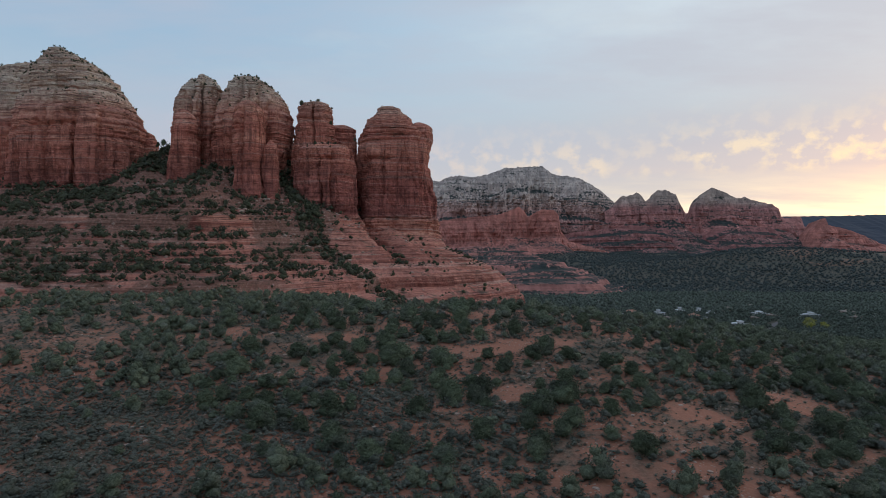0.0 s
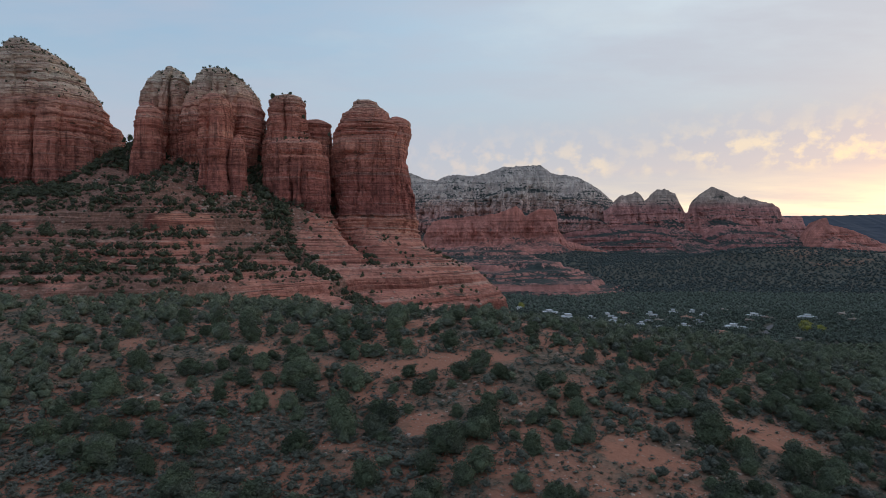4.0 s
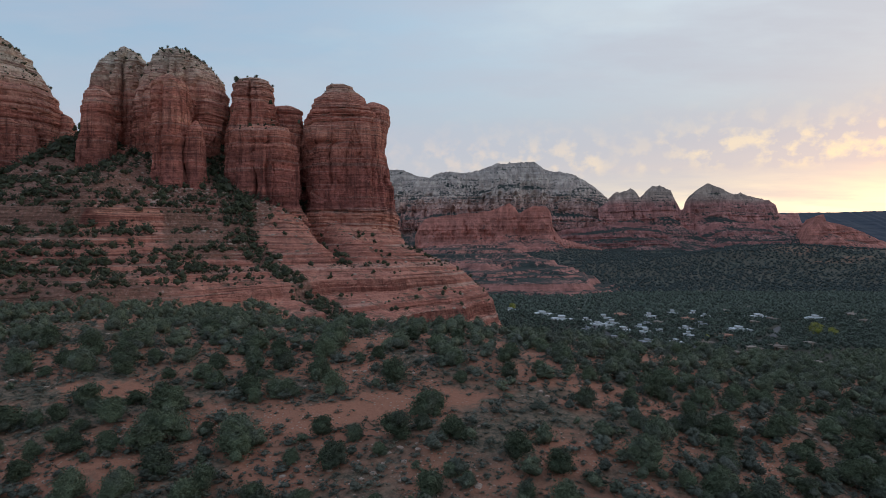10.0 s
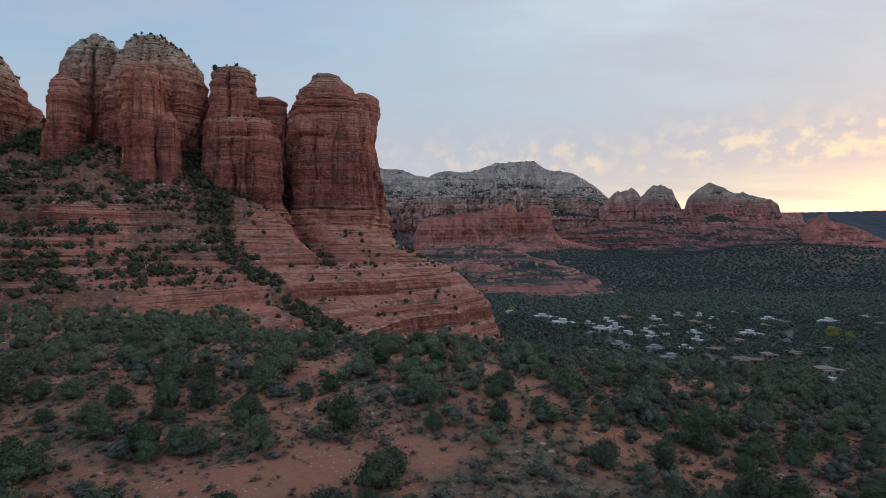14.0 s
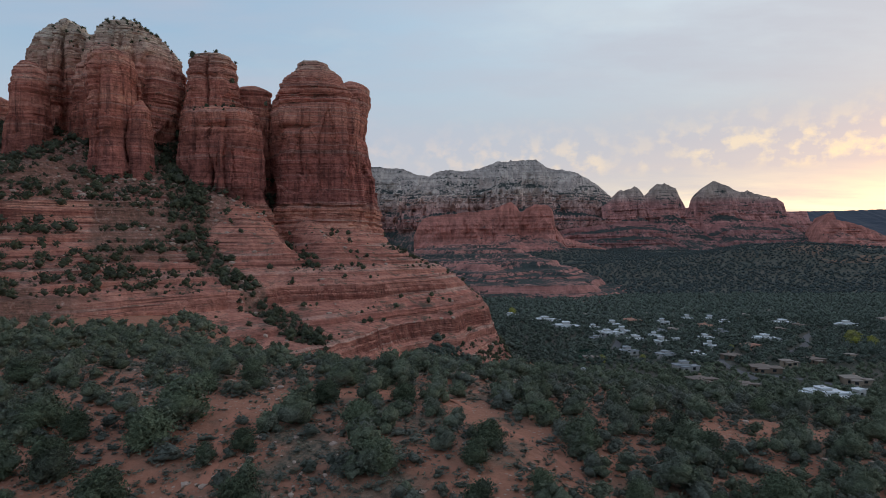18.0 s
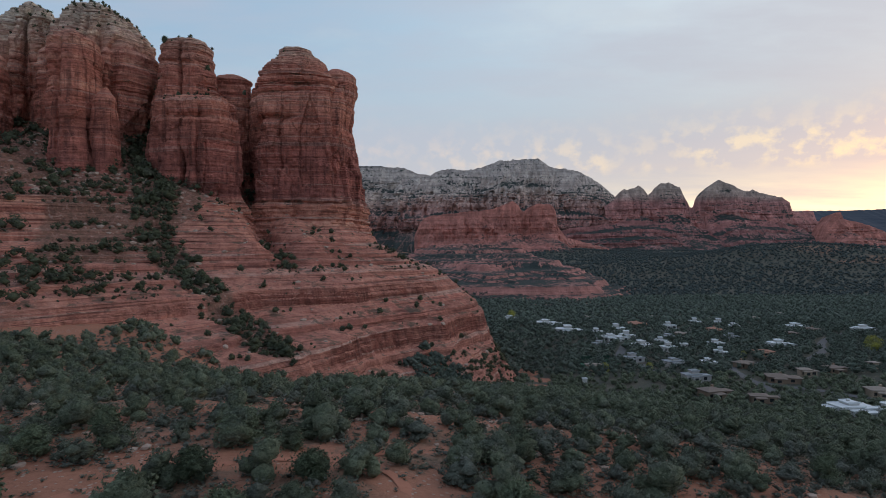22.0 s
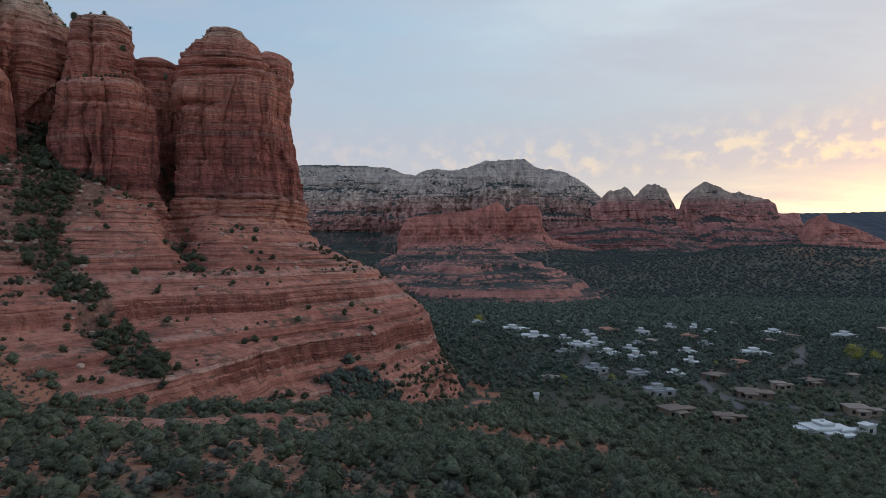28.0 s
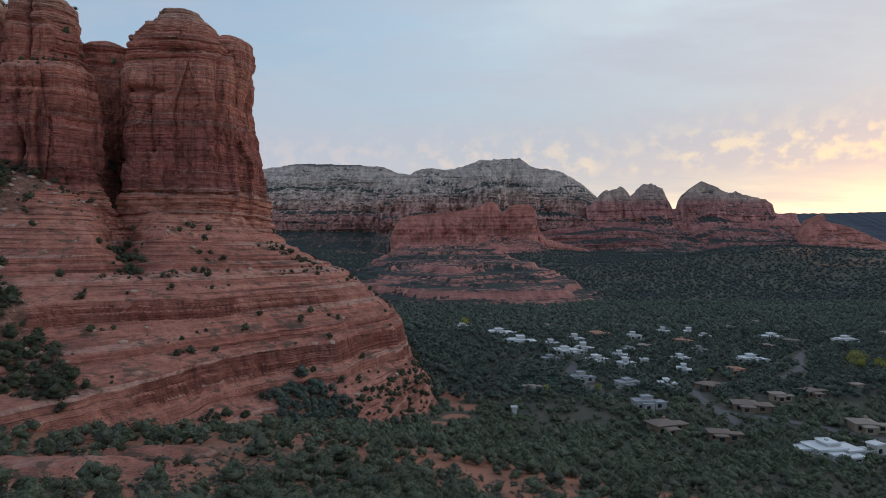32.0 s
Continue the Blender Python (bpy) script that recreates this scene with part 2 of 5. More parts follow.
    c = m.mix(m.math("MULTIPLY", lichen, 0.75), c, (0.11, 0.105, 0.08))
    scree = m.t.nodes.new("ShaderNodeAttribute")
    scree.attribute_name = "scree"
    gravel = m.noise(0.5, 6, 0.75)
    loose_soil = m.ramp(gravel, [(0.30, (0.10, 0.08, 0.06)), (0.46, (0.24, 0.145, 0.11)), (0.57, (0.36, 0.19, 0.145)), (0.66, (0.52, 0.40, 0.34))])
    c = m.mix(m.math("MULTIPLY", m.ramp(m.math("ADD", scree.outputs["Fac"], m.math("SUBTRACT", blot, 0.5)), [(0.3, 0.0), (0.6, 1.0)]), 0.85), c, loose_soil)
    m.bump(m.math("ADD", m.math("SUBTRACT", m.math("MULTIPLY", thin, 1.5), m.math("MULTIPLY", parting, 0.5)), m.noise(0.7, 8, 0.75)), 1.0, 1.35)
    return m.colour(c)


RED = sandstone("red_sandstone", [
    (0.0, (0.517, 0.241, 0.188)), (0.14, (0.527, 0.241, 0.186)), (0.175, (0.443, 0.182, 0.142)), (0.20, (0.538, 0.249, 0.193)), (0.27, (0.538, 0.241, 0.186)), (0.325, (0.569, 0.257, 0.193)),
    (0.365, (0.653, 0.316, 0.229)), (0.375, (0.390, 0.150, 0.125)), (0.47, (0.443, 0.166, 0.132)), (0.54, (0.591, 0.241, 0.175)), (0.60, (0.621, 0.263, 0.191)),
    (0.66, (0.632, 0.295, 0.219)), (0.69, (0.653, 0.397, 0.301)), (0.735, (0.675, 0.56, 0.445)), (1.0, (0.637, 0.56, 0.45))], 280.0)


def soil():
    m = Mat("red_soil_and_dry_grass", 0.95)
    n1, n2, n3 = m.noise(0.02, 4), m.noise(0.12, 5, 0.6), m.noise(1.3, 5, 0.7)
    dirt = m.mix(n3, (0.25, 0.112, 0.075), (0.49, 0.228, 0.15))
    tuft = m.ramp(m.noise(1.1, 7, 0.85), [(0.40, 0.0), (0.50, 0.5), (0.58, 1.0)])
    grass = m.mix(tuft, (0.060, 0.066, 0.050), m.mix(m.noise(0.35, 4, 0.7), (0.175, 0.165, 0.122), (0.33, 0.20, 0.145)))
    cover = m.ramp(m.math("ADD", m.math("MULTIPLY", n1, 0.6), m.math("MULTIPLY", n2, 0.55)), [(0.49, 0.0), (0.61, 1.0)])
    worn = m.t.nodes.new("ShaderNodeAttribute")
    worn.attribute_name = "open_soil"
    cover = m.math("MAXIMUM", cover, m.ramp(m.math("ADD", worn.outputs["Fac"], m.math("MULTIPLY", m.math("SUBTRACT", m.noise(0.3, 6, 0.75), 0.5), 3.2)), [(0.45, 0.0), (0.75, 1.0)]))
    c = m.mix(cover, grass, dirt)
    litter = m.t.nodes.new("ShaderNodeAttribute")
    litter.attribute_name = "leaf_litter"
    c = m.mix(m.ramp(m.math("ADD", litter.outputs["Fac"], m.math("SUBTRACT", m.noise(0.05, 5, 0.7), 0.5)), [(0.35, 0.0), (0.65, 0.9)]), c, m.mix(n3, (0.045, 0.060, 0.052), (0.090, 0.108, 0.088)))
    pebble = m.t.nodes.new("ShaderNodeTexVoronoi")
    pebble.inputs["Scale"].default_value = 1.3
    m.put(m.geo.outputs["Position"], pebble.inputs["Vector"])
    stones = m.math("MULTIPLY", m.ramp(pebble.outputs["Distance"], [(0.2, 1.0), (0.27, 0.0)]), m.ramp(n2, [(0.48, 0.0), (0.56, 1.0)]))
    c = m.mix(m.math("MULTIPLY", stones, 0.75), c, (0.44, 0.35, 0.29))
    m.bump(m.math("ADD", n3, m.math("MULTIPLY", stones, 0.5)), 0.6, 0.3)
    return m.colour(c)


SOIL = soil()


def foliage(name, dark, light, by_object=False):
    m = Mat(name, 0.85)
    isl = m.geo.outputs["Random Per Island"]
    big, grain = m.noise(0.16, 3, 0.6), m.noise(2.6, 5, 0.75)
    if by_object:
        oi = m.t.nodes.new("ShaderNodeObjectInfo")
        tree = oi.outputs["Random"]
    else:
        tree = m.ramp(big, [(0.3, 0.0), (0.7, 1.0)])
    f = m.math("ADD", m.math("MULTIPLY", isl, 0.2), m.math("MULTIPLY", tree, 0.45))
    f = m.math("ADD", f, m.math("MULTIPLY", m.ramp(grain, [(0.36, 0.0), (0.64, 1.0)]), 0.45), True)
    m.bump(grain, 1.0, 0.5)
    grey_ = m.ramp(m.noise(0.21, 3, 0.6), [(0.48, 0.0), (0.62, 0.55)])
    return m.colour(m.mix(grey_, m.mix(f, dark, light), m.mix(f, tuple(0.2 * v + 0.8 * sum(dark) / 3 * k for v, k in zip(dark, (0.98, 1.06, 1.0))), tuple(0.2 * v + 0.8 * sum(light) / 3 * k for v, k in zip(light, (0.98, 1.06, 1.0))))))


LEAF = foliage("juniper_leaf", (0.020, 0.032, 0.019), (0.225, 0.285, 0.18), True)
LEAF_MID = foliage("juniper_leaf_scattered", (0.022, 0.034, 0.023), (0.24, 0.285, 0.19))
LEAF_FAR = foliage("woodland_leaf", (0.024, 0.040, 0.036), (0.17, 0.212, 0.17))
LEAF_LEDGE = foliage("ledge_bush_leaf", (0.024, 0.034, 0.024), (0.14, 0.158, 0.092))
# Bluer leaf of low contrast: the haze of distance is put into its colour.
LEAF_HAZE = foliage("hazed_woodland_leaf", (0.042, 0.060, 0.062), (0.098, 0.128, 0.126))
LEAF_SAGE = foliage("sage_bush_leaf", (0.05, 0.064, 0.052), (0.21, 0.235, 0.19))
SCRUB = foliage("grey_scrub_leaf", (0.066, 0.076, 0.062), (0.24, 0.258, 0.21))
YELLOW = foliage("yellow_green_leaf", (0.20, 0.22, 0.05), (0.44, 0.43, 0.10))
bark = Mat("juniper_bark", 0.9)
BARK = bark.colour(bark.mix(bark.noise(3.0, 5, 0.6, (3, 3, 0.5)), (0.09, 0.065, 0.05), (0.22, 0.17, 0.14)))


def plain(name, a, b, scale=1.5, rough=0.8, bump=0.2):
    m = Mat(name, rough)
    n = m.noise(scale, 5, 0.6)
    if bump:
        m.bump(n, bump, 0.05)
    return m.colour(m.mix(n, a, b))


# ---------------------------------------------------------------- noise for shapes
def lattice(ix, iy, iz, seed):
    u = [np.atleast_1d(np.asarray(v)).astype(np.int64).astype(np.uint64) for v in (ix, iy, iz)]
    m = np.uint64(0xFFFFFFFF)
    h = (u[0] * np.uint64(374761393) + u[1] * np.uint64(668265263) + u[2] * np.uint64(2147483647) + np.uint64(seed * 1274126177)) & m
    h = ((h ^ (h >> np.uint64(13))) * np.uint64(1274126177)) & m
    h = ((h ^ (h >> np.uint64(16))) * np.uint64(2246822519)) & m
    h = (h ^ (h >> np.uint64(15))) & np.uint64(0xFFFFFF)
    return (h.astype(float) / float(0xFFFFFF) * 2 - 1).reshape(np.shape(ix))


def vnoise(x, y, z=None, seed=0):
    x, y = np.broadcast_arrays(np.asarray(x, float), np.asarray(y, float))
    z = np.zeros_like(x) if z is None else np.broadcast_to(np.asarray(z, float), x.shape)
    ix, iy, iz = np.floor(x), np.floor(y), np.floor(z)
    fx, fy, fz = x - ix, y - iy, z - iz
    ux, uy, uz = (f * f * f * (f * (f * 6 - 15) + 10) for f in (fx, fy, fz))
    total = 0
    for a in (0, 1):
        for b in (0, 1):
            for c in (0, 1):
                total = total + lattice(ix + a, iy + b, iz + c, seed) * (ux if a else 1 - ux) * (uy if b else 1 - uy) * (uz if c else 1 - uz)
    return total


def fbm(x, y, z=None, octaves=4, seed=0, gain=0.5):
    s, amp, tot = 0, 1.0, 0.0
    for o in range(octaves):
        k = 2.03 ** o
        s = s + amp * vnoise(np.asarray(x) * k, np.asarray(y) * k, None if z is None else np.asarray(z) * k, seed + o * 17)
        tot += amp
        amp *= gain
    return s / tot


def cells(x, y, z, seed):
    """Blocks with sharp borders: each block's own value, and how far the point is from a border."""
    ix, iy, iz = (np.floor(v) for v in (x, y, z))
    near, second, value = (np.full(x.shape, v) for v in (9.0, 9.0, 0.0))
    for a, b, c in itertools.product((-1, 0, 1), repeat=3):
        jx, jy, jz = ix + a, iy + b, iz + c
        d = np.sqrt(sum((j + 0.5 + 0.42 * lattice(jx, jy, jz, seed + k) - v) ** 2 for k, (j, v) in enumerate(((jx, x), (jy, y), (jz, z)))))
        closer = d < near
        second = np.where(closer, near, np.minimum(second, d))
        value = np.where(closer, lattice(jx, jy, jz, seed + 5), value)
        near = np.minimum(near, d)
    return value, second - near


def smooth(a, b, v):
    u = np.clip((v - a) / (b - a), 0, 1)
    return u * u * (3 - 2 * u)


def mesh_from(name, verts, faces, material, shade=True):
    me = bpy.data.meshes.new(name)
    verts, faces = np.asarray(verts, np.float32), np.asarray(faces, np.int32)
    n, k = faces.shape
    me.vertices.add(len(verts))
    me.vertices.foreach_set("co", verts.ravel())
    me.loops.add(n * k)
    me.loops.foreach_set("vertex_index", faces.ravel())
    me.polygons.add(n)
    me.polygons.foreach_set("loop_start", np.arange(0, n * k, k, dtype=np.int32))
    me.polygons.foreach_set("use_smooth", np.full(n, shade))
    me.update(calc_edges=True)
    me.materials.append(material)
    return me


def grid_faces(nu, nv, wrap=False):
    """Quads of an nu x nv grid stored row by row (v fastest); wrap closes v."""
    i, j = np.meshgrid(np.arange(nu - 1), np.arange(nv if wrap else nv - 1), indexing="ij")
    j2 = (j + 1) % nv
    return np.stack([i * nv + j, (i + 1) * nv + j, (i + 1) * nv + j2, i * nv + j2], -1).reshape(-1, 4)


def part(name, bm, material, parent, label=""):
    me = bpy.data.meshes.new(name)
    bm.to_mesh(me)
    bm.free()
    me.materials.append(material)
    ob = new(name, me)
    ob.parent = parent
    return tagged(ob, label)


# ---------------------------------------------------------------- the lie of the land
def land(x, y):
    """Height of the open ground: the scrub ridge, the valley, the rise to the far cliffs."""
    top = 44 + 14.5 * smooth(70, 200, y) + 1.5 * smooth(60, 0, np.hypot(x - 10, y - 205))
    fall = np.maximum(y - 222, 0)
    top = top - 0.19 * fall * smooth(-75, 15, x) - 0.03 * fall * smooth(-300, -75, x)
    east = np.maximum(x - 38, 0)
    top = top - 0.105 * east - 0.00012 * east ** 2
    top = top + 2.2 * fbm(x / 45, y / 45, octaves=4, seed=3) + 0.5 * fbm(x / 9, y / 9, octaves=3, seed=5)
    d = np.hypot(x, y)
    valley = 4.5 + 66 * smooth(1000, 2500, y) + 1.5 * fbm(x / 60, y / 60, octaves=3, seed=8) + 22 * fbm(x / 420, y / 420, octaves=5, seed=9) * smooth(900, 1700, d)
    valley = valley + 46 * np.exp(-(((x - 1000) / 520) ** 2 + ((y - 1550) / 230) ** 2))
    k = 5.0
    hi = np.maximum(top, valley)
    return hi + k * np.log(np.exp((top - hi) / k) + np.exp((valley - hi) / k))


# outlines of the butte's skirt: height, then its line in plan from west to east
RIMS = [
    (5, [(-640, 240), (-215, 220), (-80, 240), (20, 280), (46, 320), (58, 370), (72, 402), (80, 440), (84, 480), (82, 530)]),
    (20, [(-640, 255), (-215, 235), (-80, 262), (0, 306), (22, 345), (34, 385), (48, 402), (62, 424), (67, 455), (73, 480), (74, 500), (69, 540)]),
    (33, [(-640, 270), (-215, 248), (-80, 283), (-40, 298), (-10, 326), (-1, 350), (6.5, 369), (11, 389), (17, 401), (33, 420), (45, 434), (52, 456), (62, 478), (67.5, 490), (69, 500), (64, 540)]),
    (42.5, [(-640, 280), (-215, 256), (-80, 294), (-63, 305), (-37, 314), (-16, 334), (-6, 353), (4, 371), (8.5, 391), (15, 403), (31, 422), (43, 436), (50, 457), (60, 479), (65.5, 491), (67, 501), (62, 540)]),
    (54, [(-640, 296), (-215, 270), (-155, 284), (-106, 300), (-82, 318), (-60, 348), (-44, 370), (-32, 388), (-13, 403), (8, 419), (26, 449), (44, 474), (52, 488), (54, 500), (49, 540)]),
    (62, [(-640, 304), (-215, 280), (-155, 288), (-107, 304), (-83.5, 322), (-62, 351), (-46, 373), (-33.5, 391), (-14.5, 406), (6, 422), (24, 452), (40, 476), (44, 488), (45, 500), (40, 540)]),
    (68, [(-640, 330), (-300, 310), (-215, 300), (-157, 306), (-110, 330), (-90, 350), (-68, 378), (-46, 400), (-24, 412), (-2, 432), (12, 448), (22, 465), (31, 482), (36, 498), (31, 540)]),
    (74, [(-640, 350), (-300, 325), (-215, 316), (-165, 322), (-125, 342), (-99, 368), (-78, 391), (-52, 407), (-30, 418), (-9, 440), (5, 455), (14, 471), (18, 486), (19, 500), (15, 540)]),
    (82, [(-640, 385), (-300, 350), (-215, 334), (-176, 339), (-138, 353), (-110, 386), (-88, 404), (-60, 414), (-36, 423), (-18, 446), (-9, 459), (-2, 470), (3, 485), (4, 500), (1, 540)]),
    (91, [(-640, 405), (-300, 384), (-215, 366), (-162, 372), (-141, 383), (-113, 406), (-90, 424), (-64, 428), (-50, 446), (-30, 470), (-14, 475), (-8, 484), (-7, 500), (-8, 530)]),
    (99, [(-640, 415), (-300, 390), (-215, 370), (-162, 375), (-142, 386), (-114, 409), (-92, 436), (-70, 444), (-56, 474), (-30, 486), (-17, 491), (-15, 505), (-15, 530)]),
    (113, [(-640, 470), (-400, 440), (-300, 425), (-215, 400), (-168, 393), (-153, 412), (-141, 428), (-126, 434), (-112, 446), (-98, 458), (-80, 475), (-55, 495), (-34, 505), (-24, 512), (-22, 530)]),
    (130, [(-640, 520), (-400, 490), (-290, 462), (-240, 470), (-200, 456), (-172, 432), (-160, 444), (-142, 460), (-118, 468), (-100, 480), (-80, 500), (-60, 510), (-40, 520), (-38, 530)]),
    (150, [(-640, 545), (-400, 515), (-290, 490), (-225, 492), (-180, 480), (-150, 482), (-130, 492), (-110, 508), (-80, 525), (-78, 530)]),
]
BEDS = np.cumsum([0] + [1.4, 3.2, 1.2, 4.6, 1.5, 2.2, 5.2, 1.3, 2.6, 4.5, 1.1, 3.4, 1.7, 4.0, 1.5, 3.1, 1.2, 4.4, 1.3, 2.2, 2.6] * 5)


def beds(h, amount=0.8, steep=5.0):
    """Turns a smooth slope into ledges: each bed has a riser and a tread."""
    i = np.clip(np.searchsorted(BEDS, h, side="right") - 1, 0, len(BEDS) - 2)
    z0, z1 = BEDS[i], BEDS[i + 1]
    f = (h - z0) / (z1 - z0)
    s = np.clip((f - 0.5) * steep + 0.5, 0, 1)
    s = s * s * (3 - 2 * s) * 0.9 + f * 0.1
    return h + amount * (z0 + (z1 - z0) * s - h)


# bare slickrock slabs on the flank of the ridge: x, y, half width, half depth
SLABS = [(12, 303, 26, 9), (24, 322, 15, 6)]


GULLY = [(-122, 478), (-109, 457), (-96, 432), (-86, 410), (-70, 396), (-58, 386), (-45, 376), (-33, 367), (-14, 350)]


def line_distance(x, y, line):
    d = np.full(np.shape(x), 1e9)
    for (ax, ay), (bx, by) in zip(line, line[1:]):
        ux, uy = bx - ax, by - ay
        u = np.clip(((x - ax) * ux + (y - ay) * uy) / (ux * ux + uy * uy), 0, 1)
        d = np.minimum(d, np.hypot(x - ax - u * ux, y - ay - u * uy))
    return d


def inside(x, y, ring):
    """Which points lie within a closed outline."""
    hit = np.zeros(np.shape(x), bool)
    for (ax, ay), (bx, by) in zip(ring, ring[1:] + ring[:1]):
        if ay != by:
            hit ^= ((ay > y) != (by > y)) & (x < ax + (y - ay) * (bx - ax) / (by - ay))
    return hit


# smooth skirt between its outlines, on an even net
NET = 1.25
net_x, net_y = np.arange(-640, 172, NET), np.arange(200, 660, NET)
SX, SY = np.meshgrid(net_x, net_y, indexing="ij")
SKIRT = np.full(SX.shape, -12.0)
below, level = None, None
for level, line in RIMS:
    round_back = line + [(line[-1][0] - 18, 572 - level * 0.15), (-640, 690 - level * 0.3)]
    here, away_ = inside(SX, SY, round_back), line_distance(SX, SY, round_back)
    if below:
        part_up = below[1] / np.maximum(below[1] + away_, 0.01)
        SKIRT = np.where(below[2] & ~here, below[0] + (level - below[0]) * part_up, SKIRT)
    SKIRT = np.where(here, level, SKIRT)
    below = (level, away_, here)
SKIRT = np.where(SKIRT > -12, SKIRT, 5 - 0.6 * line_distance(SX, SY, RIMS[0][1]))


def skirt_height(x, y):
    u, v = np.clip((x - net_x[0]) / NET, 0, len(net_x) - 1.001), np.clip((y - net_y[0]) / NET, 0, len(net_y) - 1.001)
    i, j = u.astype(int), v.astype(int)
    u, v = u - i, v - j
    return (SKIRT[i, j] * (1 - u) + SKIRT[i + 1, j] * u) * (1 - v) + (SKIRT[i, j + 1] * (1 - u) + SKIRT[i + 1, j + 1] * u) * v


def apron(x, y, loose_too=False):
    """Height of the ledgy slickrock skirt of the butte (and how much of it is loose rubble)."""
    x, y = np.asarray(x, float), np.asarray(y, float)
    out_ = 3.4 * fbm(x / 34, y / 34, octaves=2, seed=21) + 4.5 * np.abs(fbm(x / 15, y / 15, octaves=2, seed=22)) + 1.1 * np.abs(fbm(x / 5.5, y / 5.5, octaves=3, seed=23)) - 1.6
    h = skirt_height(x - 0.5 * out_, y + 0.8 * out_)
    # fan of rubble that spills from the gap beside the second spire, and one from the saddle
    f1, f2 = np.hypot((x + 121) * 1.25, y - 492), np.hypot((x + 226) * 1.3, y - 500)
    fan = np.maximum(140 - 0.56 * f1 - 1.2 * np.maximum(f1 - 82, 0), 164 - 0.62 * f2 - 1.2 * np.maximum(f2 - 60, 0)) + 2.5 * fbm(x / 16, y / 16, octaves=3, seed=24)
    loose = smooth(-3, 2, fan - h)
    h = np.maximum(h, fan)
    # cleft between the buttress and the great tower
    cleft = (x + 57 + (y - 470) * 0.52) / (6 + 0.05 * np.maximum(500 - y, 0))
    h = h - 17 * np.exp(-cleft ** 2) * smooth(405, 455, y) * smooth(-110, -90, x)
    g = land(x, y)
    for sx0, sy0, srx, sry in SLABS:
        m = 1 - ((x - sx0) / srx) ** 2 - ((y - sy0) / sry) ** 2 + 0.5 * fbm(x / 14, y / 14, octaves=3, seed=28)
        h = np.where(m > -0.15, np.maximum(h, g + 3.4 * np.clip(m, -0.5, 0.8)), h)
    in_gully = smooth(11, 4, line_distance(x, y, GULLY) + 3 * fbm(x / 8, y / 8, octaves=2, seed=30))
    h = h - 1.5 * in_gully
    warp = 2.6 * fbm(x / 70, y / 70, octaves=2, seed=25)
    rub = np.maximum(loose, smooth(0.0, 0.3, fbm(x / 40, y / 40, octaves=3, seed=26)) * smooth(-60, -130, x) * smooth(97, 108, h))
    rub = np.maximum(rub, 0.8 * in_gully)
    shelf = smooth(41, 44, h) * smooth(55, 52, h) * smooth(-70, -30, x)
    h = beds(h + warp, (0.42 + 0.3 * smooth(-40, -90, x)) * (1 - 0.85 * rub) * (1 - 0.75 * shelf), 5.5) - warp
    thin_ = 0.55 * (h + warp * 0.6)
    h = h + 0.6 * (1 - rub) * (beds(thin_, 0.9, 6.0) - thin_)
    h = h + (0.4 + 1.0 * rub) * fbm(x / 6, y / 6, octaves=3, seed=27)
    return (h, rub) if loose_too else h


def height(x, y):
    return np.maximum(land(x, y), apron(x, y))


def spaced(a, b, step, lo, hi, grow):
    """Lines from lo to hi: even between a and b, wider and wider outside."""
    mid = list(np.arange(a, b, step))
    left, right, s = [], [], step
    v = a
    while v > lo:
        s *= grow
        v -= s
        left.append(v)
    v, s = b, step
    while v < hi:
        right.append(v)
        s *= grow
        v += s
    return np.array(left[::-1] + mid + right)


gx_, gy_ = spaced(-130, 190, 3.4, -5200, 5200, 1.07), spaced(75, 400, 3.4, -2500, 5000, 1.055)
X, Y = np.meshgrid(gx_, gy_, indexing="ij")
Z = land(X, Y)
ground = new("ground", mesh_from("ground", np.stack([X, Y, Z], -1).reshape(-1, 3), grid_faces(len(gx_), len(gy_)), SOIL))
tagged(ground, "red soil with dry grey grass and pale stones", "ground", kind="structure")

ax_ = np.concatenate([np.arange(-560, -230, 3.0), np.arange(-230, -150, 1.4), np.arange(-150, -100, 0.9), np.arange(-100, 78, 0.6), np.arange(78, 90, 0.9), np.arange(90, 160, 2.2)])
ay_ = np.concatenate([np.arange(262, 290, 2.0), np.arange(290, 330, 1.1), np.arange(330, 360, 0.8), np.arange(360, 470, 0.55), np.arange(470, 500, 0.9), np.arange(500, 640, 3.0)])
X, Y = np.meshgrid(ax_, ay_, indexing="ij")
Z, RUB = apron(X, Y, True)
G = land(X, Y)
keep = (Z > G - 2.5)
F = grid_faces(len(ax_), len(ay_))
F = F[keep.ravel()[F].any(1)]
used, inv = np.unique(F, return_inverse=True)
V = np.stack([X, Y, Z], -1).reshape(-1, 3)[used]
skirt = new("sandstone_slope", mesh_from("sandstone_slope", V, inv.reshape(F.shape), RED, False))
RUB = np.maximum(RUB, smooth(-55, -120, X) * smooth(-0.12, 0.25, fbm(X / 34, Y / 34, octaves=3, seed=29)))
SLOPE_X, SLOPE_Y = np.gradient(Z, ax_, ay_)
for _ in range(3):
    for axis in (0, 1):
        SLOPE_X, SLOPE_Y = (sum(np.roll(v, k, axis) for k in (-1, 0, 1)) / 3 for v in (SLOPE_X, SLOPE_Y))
STEEP = np.hypot(SLOPE_X, SLOPE_Y)
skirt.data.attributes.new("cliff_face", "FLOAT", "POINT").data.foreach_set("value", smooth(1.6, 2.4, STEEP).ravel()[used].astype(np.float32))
skirt.data.attributes.new("scree", "FLOAT", "POINT").data.foreach_set("value", RUB.ravel()[used].astype(np.float32))
